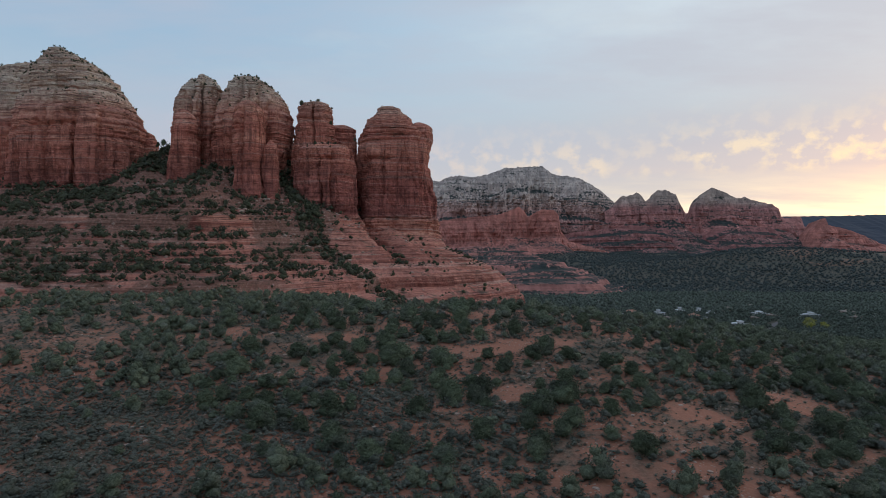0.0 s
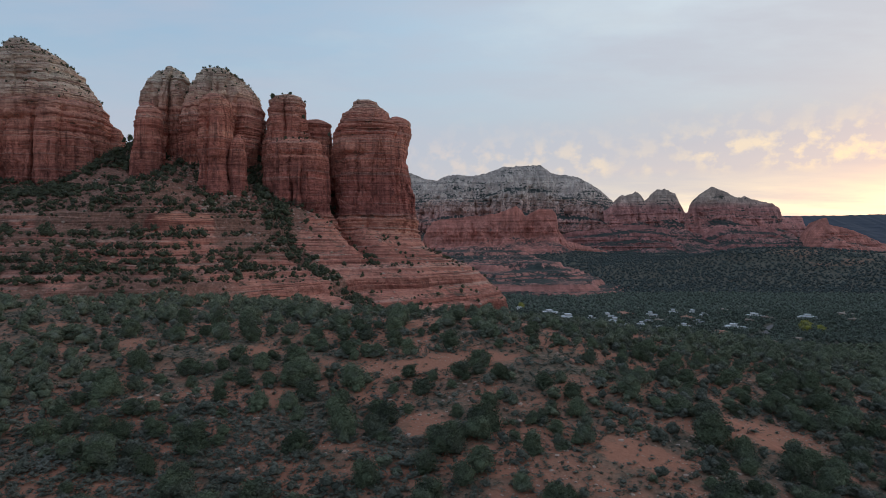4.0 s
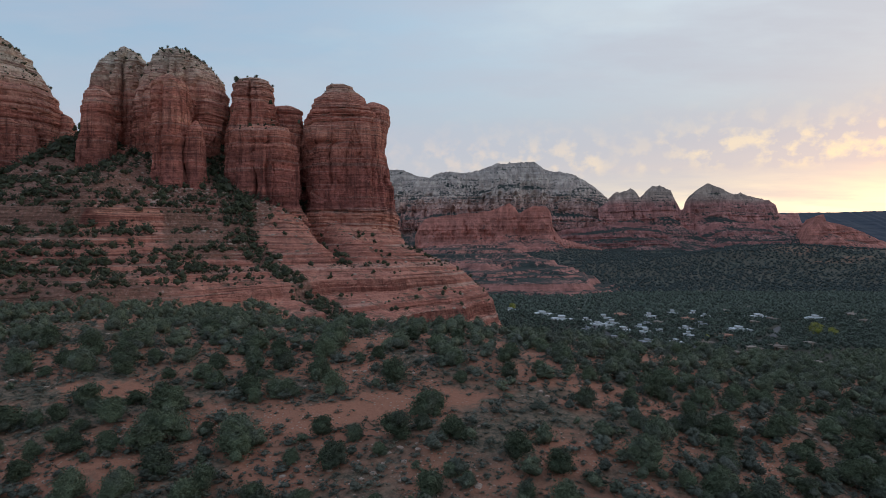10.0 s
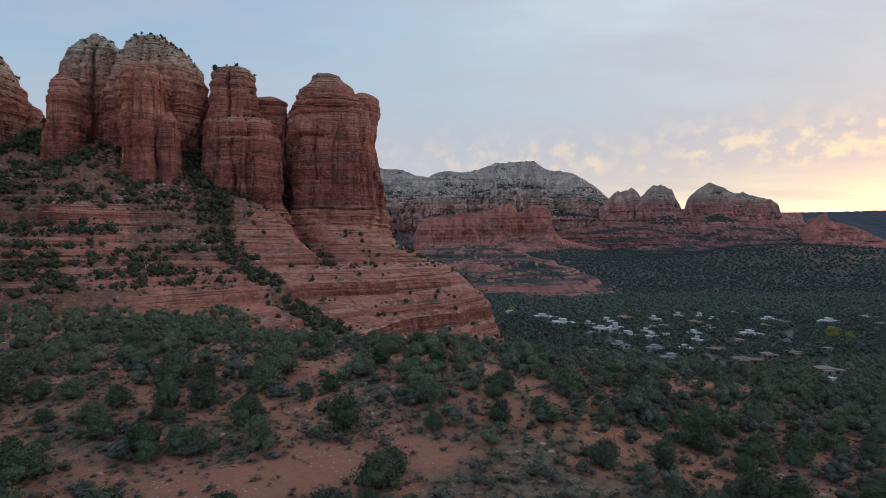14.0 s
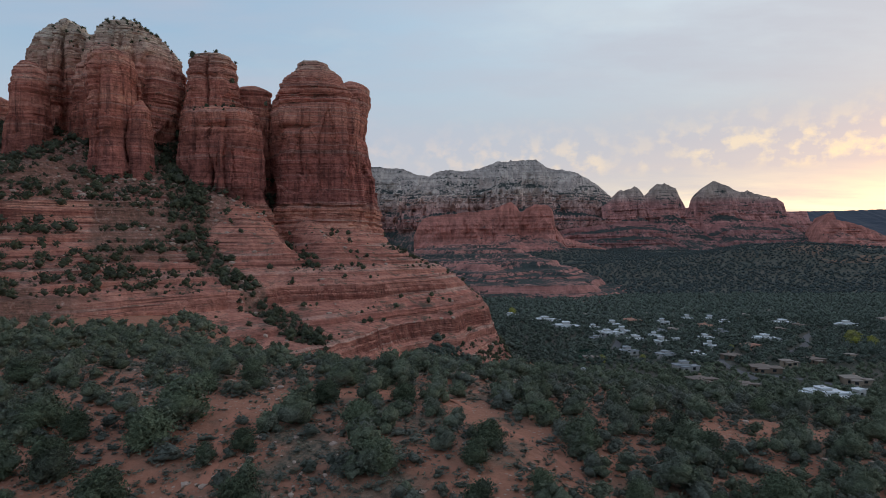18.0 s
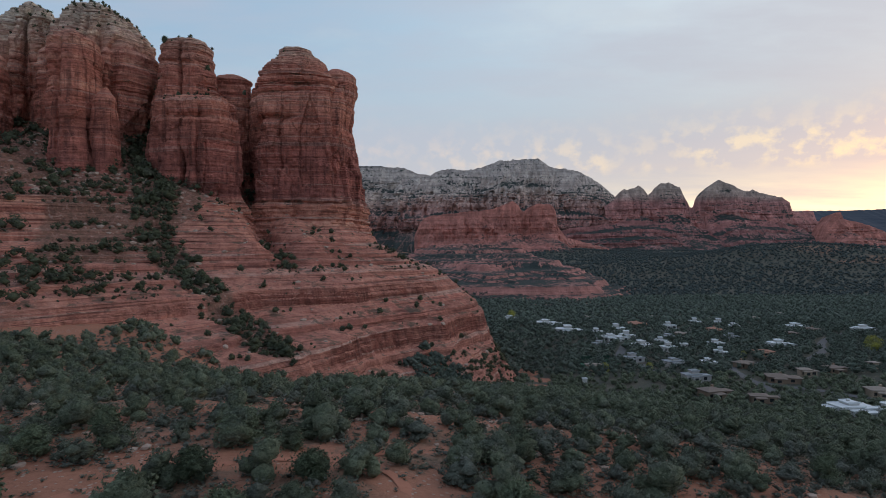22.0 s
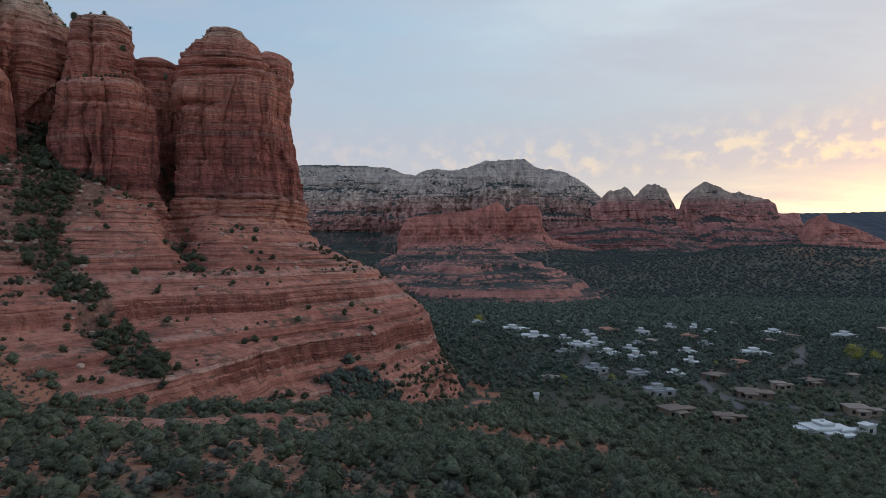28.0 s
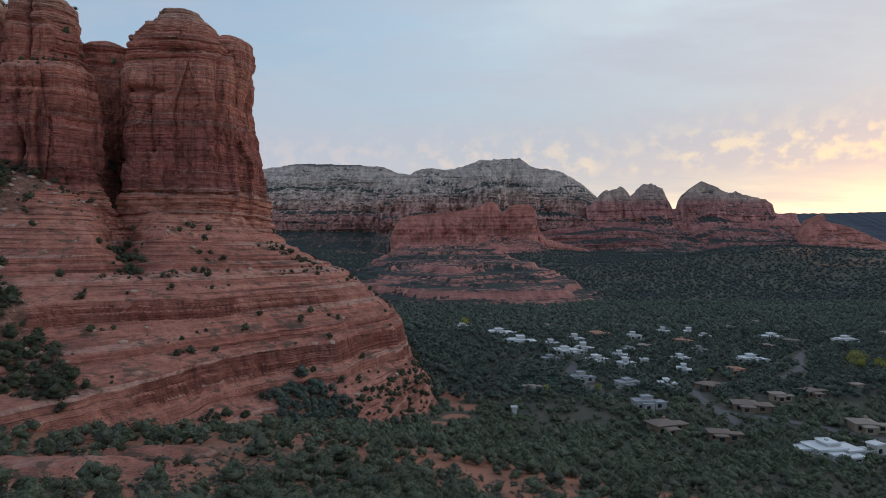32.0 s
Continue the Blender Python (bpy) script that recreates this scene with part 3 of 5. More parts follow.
tagged(skirt, "red layered slickrock ledges below the rock spires", "rock slope", kind="structure")


# ---------------------------------------------------------------- rock spires
TOWERS = []


def rock_thing(name, label):
    return tagged(new(name), label, "rock spire", "rock spires of the butte")


def spire(name, parent, cy, levels, depth, seed, flute=2.2, ledge=1.0, nt=210, nz=170, lean=0.0, power=2.7, cap=None, cuts=(), settle=0.08):
    """A layered sandstone mass, a part of its thing. levels: (height, west edge, east edge) from the top down; depth: front to back against width; cap: height at which the cap rock begins; cuts: joints and undercuts as (x, height, half width, half height, depth); settle: how much the summit is worn down."""
    lv = np.array(levels[::-1], float)
    lv[:, 0] -= settle * np.maximum(lv[:, 0] - 175, 0)
    ztop, zbot = lv[-1, 0], lv[0, 0]
    z = np.linspace(zbot, ztop, nz)
    # the upper beds step back one by one
    bi = np.clip(np.searchsorted(BEDS_FINE, z), 1, len(BEDS_FINE) - 1)
    bf = (z - BEDS_FINE[bi - 1]) / (BEDS_FINE[bi] - BEDS_FINE[bi - 1])
    stair = BEDS_FINE[bi - 1] + (BEDS_FINE[bi] - BEDS_FINE[bi - 1]) * smooth(0.72, 1.0, bf)
    zs = np.minimum(z + 0.8 * smooth(158, 176, z) * (stair - z + 0.36 * (BEDS_FINE[bi] - BEDS_FINE[bi - 1])), ztop)
    w = np.interp(zs, lv[:, 0], lv[:, 1]), np.interp(zs, lv[:, 0], lv[:, 2])
    cx, hw = (w[0] + w[1]) / 2, (w[1] - w[0]) / 2
    hd = hw * depth
    u = np.arange(nt) / nt
    th = -math.pi / 2 + 2 * math.pi * u - 0.72 * np.sin(2 * math.pi * u)
    T, ZZ = np.meshgrid(th, z)
    c, s = np.cos(T), np.sin(T)
    r = (np.abs(c) ** power + np.abs(s) ** power) ** (-1 / power)
    HW, HD, CX = hw[:, None], hd[:, None], cx[:, None]
    px, py = CX + HW * r * c, cy + HD * r * s + lean * (ZZ - zbot)
    R = np.maximum(np.minimum(HW, HD), 1)
    # joints: narrow upright grooves that wander and die out
    j = fbm(px / 17, py / 17, ZZ / 120, octaves=2, seed=seed) + 0.16 * fbm(px / 5, py / 5, ZZ / 22, octaves=2, seed=seed + 1)
    groove = np.exp(-(j / 0.05) ** 2) * smooth(-0.15, 0.35, fbm(px / 30, py / 30, ZZ / 34, octaves=2, seed=seed + 6))
    bulge = fbm(px / 19, py / 19, ZZ / 42, octaves=3, seed=seed + 2)
    # broken faces: blocks that step forward or back along flat planes
    raw = fbm(px / 11, py / 11, ZZ / 15, octaves=2, seed=seed + 7) * 3.2 + 0.25 * fbm(px / 3, py / 3, ZZ / 4, octaves=2, seed=seed + 8)
    block = (np.round(raw) + 0.35 * (raw - np.round(raw))) / 3.2
    own, border = cells(px / 12, py / 12, ZZ / 40 + 0.1 * bulge, seed + 31)
    own2, border2 = cells(px / 5.5, py / 5.5, ZZ / 7, seed + 37)
    facet = 2.4 * own + 0.7 * own2 - 0.3 * np.exp(-(border / 0.05) ** 2) * smooth(-0.2, 0.3, bulge)
    fine = fbm(px / 3.6, py / 3.6, ZZ / 4.5, octaves=3, seed=seed + 3)
    ribs = np.abs(fbm(px / 6.5, py / 6.5, ZZ / 80, octaves=3, seed=seed + 4))
    # beds: every layer stands out or back by its own amount
    zw = ZZ + 2.4 * fbm(px / 40, py / 40, octaves=2, seed=seed + 5)
    idx = np.clip(np.searchsorted(BEDS_FINE, zw), 1, len(BEDS_FINE) - 1)
    lay = lattice(idx, idx * 0, idx * 0, 77)
    f = (zw - BEDS_FINE[idx - 1]) / (BEDS_FINE[idx] - BEDS_FINE[idx - 1])
    roundness = np.clip(np.abs(f - 0.5) * 2, 0, 1) ** 5
    massive = smooth(104, 110, ZZ) * smooth(178, 150, ZZ)
    amp = np.clip(R / 14, 0.25, 1)
    patch_ = smooth(-0.35, 0.3, fbm(px / 26, py / 26, ZZ / 16, octaves=2, seed=seed + 9))
    thick_i = np.clip(np.searchsorted(BEDS_THICK, zw), 1, len(BEDS_THICK) - 1)
    tf = np.abs((zw - BEDS_THICK[thick_i - 1]) / (BEDS_THICK[thick_i] - BEDS_THICK[thick_i - 1]) - 0.5) * 2
    rounded = 1.1 * lattice(thick_i, thick_i * 0, thick_i * 0, 78) - 1.9 * np.clip(tf, 0, 1) ** 4
    upper_ = smooth(150, 160, ZZ)
    out_ = amp * (3.6 * bulge - 0.55 * flute * (0.5 + 1.6 * massive) * ribs - flute * 1.3 * groove * (1 - 0.45 * upper_) + (2.2 - 0.9 * upper_) * block + (0.75 - 0.3 * upper_) * facet + 0.8 * fine - 0.4) + ledge * amp * (0.15 + 0.75 * patch_) * (0.7 - 0.55 * massive) * (1.2 * lay - 1.4 * roundness) + ledge * amp * (1 - 0.85 * massive) * (0.15 + 0.7 * patch_) * rounded
    for cut_x, cut_z, cut_w, cut_h, cut_d in cuts:
        wander = 1.6 * fbm(ZZ / 9, ZZ * 0, octaves=2, seed=seed + int(cut_z)) if cut_h > cut_w else 0
        lift = 1.5 * fbm(px / 8, px * 0, octaves=2, seed=seed + int(cut_z)) if cut_w > cut_h else 0
        away = np.clip(1.35 - np.abs(ZZ + lift - cut_z) / cut_h, 0, 1) ** 0.5 if cut_h > cut_w else np.exp(-((ZZ + lift - cut_z) / cut_h) ** 2)
        across = np.exp(-((px + wander - cut_x) / cut_w) ** 2) if cut_h > cut_w else np.clip(1.4 - np.abs(px - cut_x) / cut_w, 0, 1)
        out_ = out_ - cut_d * away * across * (s < 0.35)
    k = 1 + out_ / np.maximum(np.hypot(px - CX, py - cy), 2)
    px, py = CX + (px - CX) * k, cy + (py - cy) * k
    verts = np.stack([px, py, ZZ + 0.35 * fine], -1).reshape(-1, 3)
    rings, m = [verts], len(verts)
    faces = [grid_faces(nz, nt, True)[:, ::-1]]
    # closed, slightly domed crown
    last = verts[-nt:]
    mid_ = last.mean(0)
    prev = (nz - 1) * nt
    for k_, up_ in ((0.7, 0.5), (0.35, 0.9), (0.02, 1.1)):
        ring = mid_ + (last - mid_) * k_
        ring[:, 2] = ztop + up_ + 0.6 * fbm(ring[:, 0] / 3, ring[:, 1] / 3, octaves=2, seed=seed)
        rings.append(ring)
        i = np.arange(nt)
        i2 = (i + 1) % nt
        faces.append(np.stack([m + i, m + i2, prev + i2, prev + i], -1)[:, ::-1][:, ::-1])
        prev = m
        m += nt
    allv, allf = np.concatenate(rings), np.concatenate(faces)
    pieces = [(name, allf)]
    if cap:
        upper = allv[allf][:, :, 2].mean(1) > cap
        pieces = [(name, allf[~upper]), ("cap_rock", allf[upper])]
    TOWERS.append(BVHTree.FromPolygons(allv.tolist(), allf.tolist()))
    for nm, ff in pieces:
        used_, inv_ = np.unique(ff, return_inverse=True)
        ob = new(nm, mesh_from(nm, allv[used_], inv_.reshape(ff.shape), RED, False))
        ob.parent = parent


random.seed(4)
BEDS_FINE = np.cumsum([0.0] + [random.choice((0.7, 1.0, 1.3, 1.8, 2.4, 3.2, 4.5)) for _ in range(170)])
BEDS_THICK = np.cumsum([0.0] + [random.choice((4.5, 6.0, 7.5, 9.0)) for _ in range(50)])

rock = rock_thing("rock_spire", "massive red sandstone tower with a pale flat cap")
spire("tower", rock, 505, [(200.6, -52, -40), (199.8, -54, -37), (195, -55.5, -33), (193, -57, -30), (188.5, -61, -27), (184, -64.5, -25), (177.5, -68, -19), (171.4, -71, -13), (163, -72, -11), (154, -72, -11.5), (143.5, -72, -10), (129, -72, -8.4), (109.5, -71, -6.4), (98.7, -72, -4.6), (88, -74, -2.5), (70, -74, 3)], 0.95, 101, nt=270, nz=230, cap=186, cuts=[(-66, 128, 3.0, 40, 7), (-63, 160, 1.2, 18, 4.5), (-48, 125, 0.9, 16, 2.2), (-18, 140, 1.0, 30, 3.0), (-52, 153, 12, 1.5, 3.8), (-35, 170, 9, 1.1, 2.4), (-55, 104.5, 22, 0.9, 2.4), (-25, 104.5, 18, 0.9, 2.4)])
spire("shoulder", rock, 501, [(184.6, -25, -14.5), (182.5, -29, -10.5), (176, -30, -8.6), (169, -30, -8.8), (160, -29, -11), (148, -27, -13)], 0.95, 131, nz=60, nt=130, power=3.2)
rock = rock_thing("rock_spire", "slim banded red sandstone column on a broad buttress")
spire("column", rock, 489, [(200.6, -109, -97), (199.6, -111, -95), (196, -117, -91.5), (186, -117.5, -89.3), (177, -118, -87.5), (170, -119, -86.5), (160, -121, -84), (130, -124, -80)], 0.95, 102, nz=150, cap=188, cuts=[(-103, 176, 1.1, 18, 4), (-112, 160, 1.2, 16, 3), (-103, 183, 10, 1.0, 2)])
spire("buttress", rock, 470, [(160.2, -107, -75), (157, -113, -71.5), (149, -115, -69.6), (141, -116, -68.6), (124.6, -116.5, -67.8), (111.7, -115, -67), (104, -114, -66), (97, -113, -61), (92, -113, -57.6), (79, -114, -49), (65, -116, -43)], 0.62, 103, cuts=[(-103, 150, 1.1, 22, 3.4), (-93, 118, 1.1, 14, 3.2), (-84, 126, 1.0, 18, 2.6), (-108, 125, 1.2, 20, 3), (-90, 148, 12, 1.2, 2.4), (-90, 102.5, 20, 1.0, 2.4)])
spire("knob", rock, 512, [(184.5, -94, -80), (182, -98, -75), (168, -101, -73), (100, -102, -72)], 1.0, 104, nz=100, nt=130)
rock = rock_thing("rock_spire", "tall red sandstone tower with a grey scrubby cap")
spire("tower", rock, 490, [(223, -168, -154), (221, -171, -150), (218, -175, -146), (211, -178, -136), (201, -181, -130), (190.5, -183, -125.5), (173, -185, -123), (156, -187, -124), (128, -189, -129), (117, -190, -131), (95, -192, -129)], 0.84, 105, flute=3.2, cap=198, cuts=[(-160, 155, 2.4, 50, 9), (-172, 160, 1.6, 44, 5), (-143, 160, 2.2, 36, 8), (-152, 185, 1.6, 20, 5), (-134, 150, 1.8, 34, 6)])
spire("pillar", rock, 448, [(160, -130, -126), (154, -133, -122.5), (140, -134.5, -121), (118, -135, -120.5), (92, -136, -119)], 1.2, 106, nz=100, nt=120)
spire("pillar", rock, 450, [(191, -150, -142), (185, -155, -135), (170, -157, -133), (140, -157.5, -132.5), (115, -158.5, -131), (92, -159, -130)], 1.15, 116, nz=130, nt=150, cuts=[(-146, 160, 1.2, 30, 2.5)])
rock = rock_thing("rock_spire", "red sandstone tower with a weathered tan summit")
spire("tower", rock, 494, [(227, -200, -195), (224, -204, -190), (222.5, -206, -188.5), (214, -212, -183), (203.5, -216, -180), (191, -217, -181), (166, -217, -183), (144, -216, -186), (126, -216, -188), (100, -217, -190)], 0.85, 107, flute=3.2, cap=203, cuts=[(-203, 170, 2.2, 44, 8), (-191, 172, 2.0, 40, 7), (-210, 160, 1.4, 36, 5)])
spire("pillar", rock, 460, [(187, -202, -194), (182, -206, -190), (172, -208.5, -188), (148, -210, -187), (118, -211, -185), (95, -213, -184)], 0.9, 108, nz=110, nt=120)
rock = rock_thing("rock_dome", "great rounded sandstone dome with a scrubby tan top")
spire("dome", rock, 492, [(245.5, -323, -310), (236, -331, -292), (227, -334, -278), (218, -337, -269), (206, -339, -262), (195, -341, -255), (188, -343, -251), (168, -345, -248), (145, -345, -247), (124, -343, -246), (105, -345, -244)], 0.75, 109, flute=3.0, cap=205, cuts=[(-330, 160, 3.2, 44, 10), (-305, 145, 1.6, 40, 5), (-281, 150, 1.8, 40, 5), (-262, 140, 1.8, 34, 5), (-300, 176, 26, 1.4, 3.5), (-285, 205, 30, 1.4, 3)], settle=0.02)
spire("pillar", rock, 462, [(163, -274, -267), (158, -278, -263), (140, -280, -261), (105, -282, -259)], 1.0, 112, nz=80, nt=100)
spire("stump", rock, 507, [(177, -250, -245.5), (173, -252, -242), (161, -254, -239), (130, -256, -232)], 0.9, 111, nz=60, nt=90)
rock = rock_thing("rock_wall", "broken sandstone wall beside the great dome")
spire("wall", rock, 522, [(242, -362, -349), (237, -390, -344), (222, -429, -338), (194, -456, -335), (116, -474, -333)], 0.5, 110, flute=3.0, nz=120, cap=212, settle=0.02)


# ---------------------------------------------------------------- far cliffs
def cliffs(name, label, y0, skyline, foot, steps, material, seed, nu=230, rough=1.0, gap=0.02, kind="structure", depth=320, jag=0.0):
    """A long cliff. skyline: (x, height) from west to east. steps: share of the drop, how far forward it stands there, for the face's outline."""
    sx, sz = np.array(skyline, float).T
    x = np.linspace(sx[0], sx[-1], nu)
    zt = np.interp(x, sx, sz) + (1 + 5 * rough) * fbm(x / 22, x * 0, octaves=5, seed=seed, gain=0.7) - jag * np.abs(fbm(x / 26, x * 0, octaves=3, seed=seed + 9)) + jag * 0.3
    v = np.concatenate([[-0.25, -0.06], np.linspace(0, 0.8, 64), np.linspace(0.82, 1, 10)])
    U, Vv = np.meshgrid(np.arange(nu), v, indexing="ij")
    Xx, Zt = x[U], zt[U]
    sv, so = np.array(steps, float).T
    fw = np.interp(np.clip(Vv, 0, 1), sv, so)
    Zz = np.where(Vv < 0, Zt - np.abs(Vv) * 60, Zt + (np.minimum(foot, land(Xx, y0 - fw) - 40) - Zt) * np.clip(Vv, 0, 1))
    but = fbm(Xx / 110, Zz / 300, octaves=3, seed=seed + 1) * 60 + np.abs(fbm(Xx / 34, Zz / 90, octaves=3, seed=seed + 2)) * -46 + fbm(Xx / 11, Zz / 18, octaves=3, seed=seed + 3) * 14
    bed = lattice(np.floor(Zz / 7 + 0.8 * fbm(Xx / 120, Zz * 0, octaves=2, seed=seed)), np.zeros_like(Zz), np.zeros_like(Zz), seed) * 6
    Yy = y0 - fw + rough * (but + bed) * np.clip(Vv * 3, 0.12, 1) + np.where(Vv < 0, np.abs(Vv) * depth, 0)
    Xx = Xx + rough * 5 * fbm(Xx / 20, Zz / 20, octaves=2, seed=seed + 5) * np.clip(Vv * 4, 0, 1)
    verts = np.stack([Xx, Yy, Zz], -1).reshape(-1, 3)
    ob = new(name, mesh_from(name, verts, grid_faces(nu, len(v))[:, ::-1], material, False))
    return tagged(ob, label, "cliff", kind=kind)


def far_rock(name, ramp, top, green, tread=0.30):
    m = Mat(name, 0.95)
    x, y, z = m.xyz()
    warp = m.noise(0.006, 4)
    zz = m.math("DIVIDE", m.math("ADD", z, m.math("MULTIPLY", m.math("SUBTRACT", warp, 0.5), 30.0)), top)
    c = m.ramp(zz, ramp)
    thin = m.noise(1.0, 4, 0.65, (0.003, 0.003, 0.09))
    c = m.mix(0.32, c, m.ramp(thin, [(0.34, (0.2, 0.2, 0.21)), (0.5, (0.5, 0.5, 0.5)), (0.66, (0.82, 0.8, 0.78))]), "OVERLAY")
    crack = m.noise(1.0, 6, 0.7, (0.05, 0.05, 0.009))
    c = m.mix(0.5, c, m.ramp(crack, [(0.36, (0.22, 0.22, 0.24)), (0.64, (0.76, 0.76, 0.76))]), "OVERLAY")
    c = m.mix(0.5, c, m.ramp(m.noise(0.035, 8, 0.72), [(0.34, (0.22, 0.22, 0.24)), (0.66, (0.80, 0.79, 0.78))]), "OVERLAY")
    nz_ = m.xyz(m.geo.outputs["Normal"])[2]
    scrub = m.math("ADD", m.math("MULTIPLY", m.math("ADD", m.math("MULTIPLY", m.noise(0.011, 4, 0.6, (0.7, 0.7, 2.2)), 0.42), m.math("MULTIPLY", m.noise(0.10, 5, 0.8), 0.58)), 1.0), m.math("MULTIPLY", nz_, tread))
    c = m.mix(m.ramp(scrub, [(green, 0.0), (green + 0.05, 1.0)]), c, (0.035, 0.048, 0.046))
    m.bump(m.math("ADD", crack, thin), 0.8, 6.0)
    return m.colour(c)


GREY_CLIFF = far_rock("grey_and_red_cliff", [(0.0, (0.17, 0.125, 0.11)), (0.27, (0.24, 0.14, 0.12)), (0.33, (0.38, 0.20, 0.175)), (0.45, (0.46, 0.27, 0.235)), (0.55, (0.52, 0.38, 0.33)), (0.62, (0.50, 0.42, 0.37)), (0.80, (0.45, 0.40, 0.36)), (0.91, (0.43, 0.385, 0.35)), (0.935, (0.07, 0.082, 0.08)), (1.0, (0.06, 0.075, 0.072))], 500.0, 0.70)
# Reds of these two lean to purple: aerial haze is mixed into the rock colour.
RED_CLIFF = far_rock("hazed_red_cliff", [(0.0, (0.34, 0.175, 0.16)), (0.35, (0.38, 0.19, 0.172)), (0.5, (0.43, 0.205, 0.18)), (0.70, (0.43, 0.22, 0.20)), (0.77, (0.39, 0.29, 0.25)), (0.84, (0.38, 0.31, 0.265)), (1.0, (0.35, 0.295, 0.255))], 360.0, 0.64, 0.22)
BENCH_RED = far_rock("hazed_bench_red_rock", [(0.0, (0.31, 0.15, 0.14)), (1.0, (0.34, 0.15, 0.135))], 300.0, 0.71)
BUTTE_RED = far_rock("butte_red_rock", [(0.0, (0.40, 0.18, 0.15)), (0.5, (0.42, 0.18, 0.145)), (1.0, (0.44, 0.18, 0.14))], 300.0, 0.77)
FOOT_RED = far_rock("foothill_red_rock", [(0.0, (0.40, 0.19, 0.16)), (1.0, (0.40, 0.18, 0.15))], 300.0, 0.73)
# Blue-grey woods: the plateau's haze is painted as its base colour.
HAZE_HILL = plain("hazed_wooded_plateau", (0.045, 0.060, 0.085), (0.07, 0.085, 0.11), 0.01, 0.95, 0)

# ledgy red foothill below the butte
hx_, hy_ = np.arange(-260, 480, 5.0), np.concatenate([np.arange(890, 1300, 5.0), np.arange(1300, 2300, 12.0)])
X, Y = np.meshgrid(hx_, hy_, indexing="ij")
mid_x = 150 - 20 * smooth(1000, 1500, Y)
wide = 130 + 100 * smooth(940, 1300, Y) + 28 * fbm(X / 90, Y / 90, octaves=3, seed=71)
edge = smooth(1.25, 0.55, np.abs(X - mid_x) / wide)
rise = 14 * smooth(930, 1010, Y) + 68 * np.clip((Y - 960) / 1250, 0, 1) + 16 * fbm(X / 120, Y / 160, octaves=4, seed=72) * smooth(920, 1050, Y)
raw_ = 4 + np.maximum(rise, 0) * edge
Z = beds(raw_ * 0.36 + 2, 0.95) / 0.36 - 5.5
Z = np.where(edge < 0.02, land(X, Y) - 6, Z)
foothill = new("foothill", mesh_from("foothill", np.stack([X, Y, Z], -1).reshape(-1, 3), grid_faces(len(hx_), len(hy_)), FOOT_RED, False))
tagged(foothill, "ledgy red foothill with dark scrub", "hill", kind="structure")

FACE = [(0, 0), (0.25, 60), (0.3, 110), (0.5, 150), (0.55, 210), (0.72, 240), (0.8, 330), (1, 700)]
cliffs("cliff_west", "grey banded mesa with a flat wooded top", 3050, [(-1700, 440), (-1154, 446), (-753, 439), (-678, 455), (-572, 469), (-466, 472), (-253, 467), (-147, 459), (-93, 433), (-40, 425), (67, 417), (120, 380)], 55, FACE, GREY_CLIFF, 201)
cliffs("mountain", "grey banded mountain with wooded ledges", 2784, [(-140, 375), (-101, 385), (-53, 395), (-16, 390), (8, 407), (40, 417), (166, 415), (239, 439), (287, 454), (409, 462), (458, 464), (482, 445), (524, 421), (592, 416), (629, 409), (653, 397), (702, 368), (751, 331), (795, 295), (837, 258), (870, 220)], 55, FACE, GREY_CLIFF, 202, nu=330, rough=1.1, jag=5)
FIN_FACE = [(0, 0), (0.45, 45), (0.5, 95), (0.58, 120), (0.66, 190), (0.78, 230), (0.84, 330), (1, 560)]
cliffs("rock_fins", "row of jagged red and tan rock fins", 2580, [(690, 240), (748, 273), (759, 298), (777, 309), (800, 307), (829, 321), (852, 307), (874, 278), (886, 300), (895, 280), (915, 327), (947, 336), (981, 319), (997, 312), (1015, 274), (1037, 235), (1069, 231)], 60, FIN_FACE, RED_CLIFF, 203, nu=300, rough=0.6, jag=9)
cliffs("rock_fins", "long tan and red fin with a pointed top", 2560, [(1060, 232), (1069, 231), (1083, 285), (1105, 312), (1142, 344), (1173, 330), (1208, 317), (1253, 294), (1283, 303), (1310, 288), (1355, 279), (1401, 270), (1428, 252), (1438, 216), (1479, 211), (1483, 218), (1524, 216), (1529, 177), (1584, 166)], 60, FIN_FACE, RED_CLIFF, 204, nu=300, rough=0.6, jag=5)
cliffs("red_butte", "low red sandstone butte with two knobs", 2250, [(-60, 120), (-44, 153), (-25, 182), (33, 191), (129, 201), (206, 207), (255, 226), (284, 240), (303, 221), (318, 199), (351, 221), (371, 227), (415, 225), (433, 207), (440, 150), (470, 110), (620, 70)], 40, [(0, 0), (0.5, 30), (0.62, 60), (0.7, 200), (0.8, 260), (0.88, 420), (1, 760)], BUTTE_RED, 205, nu=220, rough=0.6)
cliffs("red_butte", "stepped red butte at the valley's far side", 2300, [(1372, 50), (1411, 150), (1443, 196), (1460, 200), (1468, 172), (1528, 160), (1589, 140), (1660, 106), (1751, 76), (1900, 60)], 40, [(0, 0), (0.4, 30), (0.5, 90), (0.7, 130), (0.8, 200), (1, 380)], BUTTE_RED, 206, nu=120, rough=0.6)
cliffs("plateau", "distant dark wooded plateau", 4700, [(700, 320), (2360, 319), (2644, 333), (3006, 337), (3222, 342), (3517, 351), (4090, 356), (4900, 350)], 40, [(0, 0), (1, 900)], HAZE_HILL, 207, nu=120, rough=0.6)

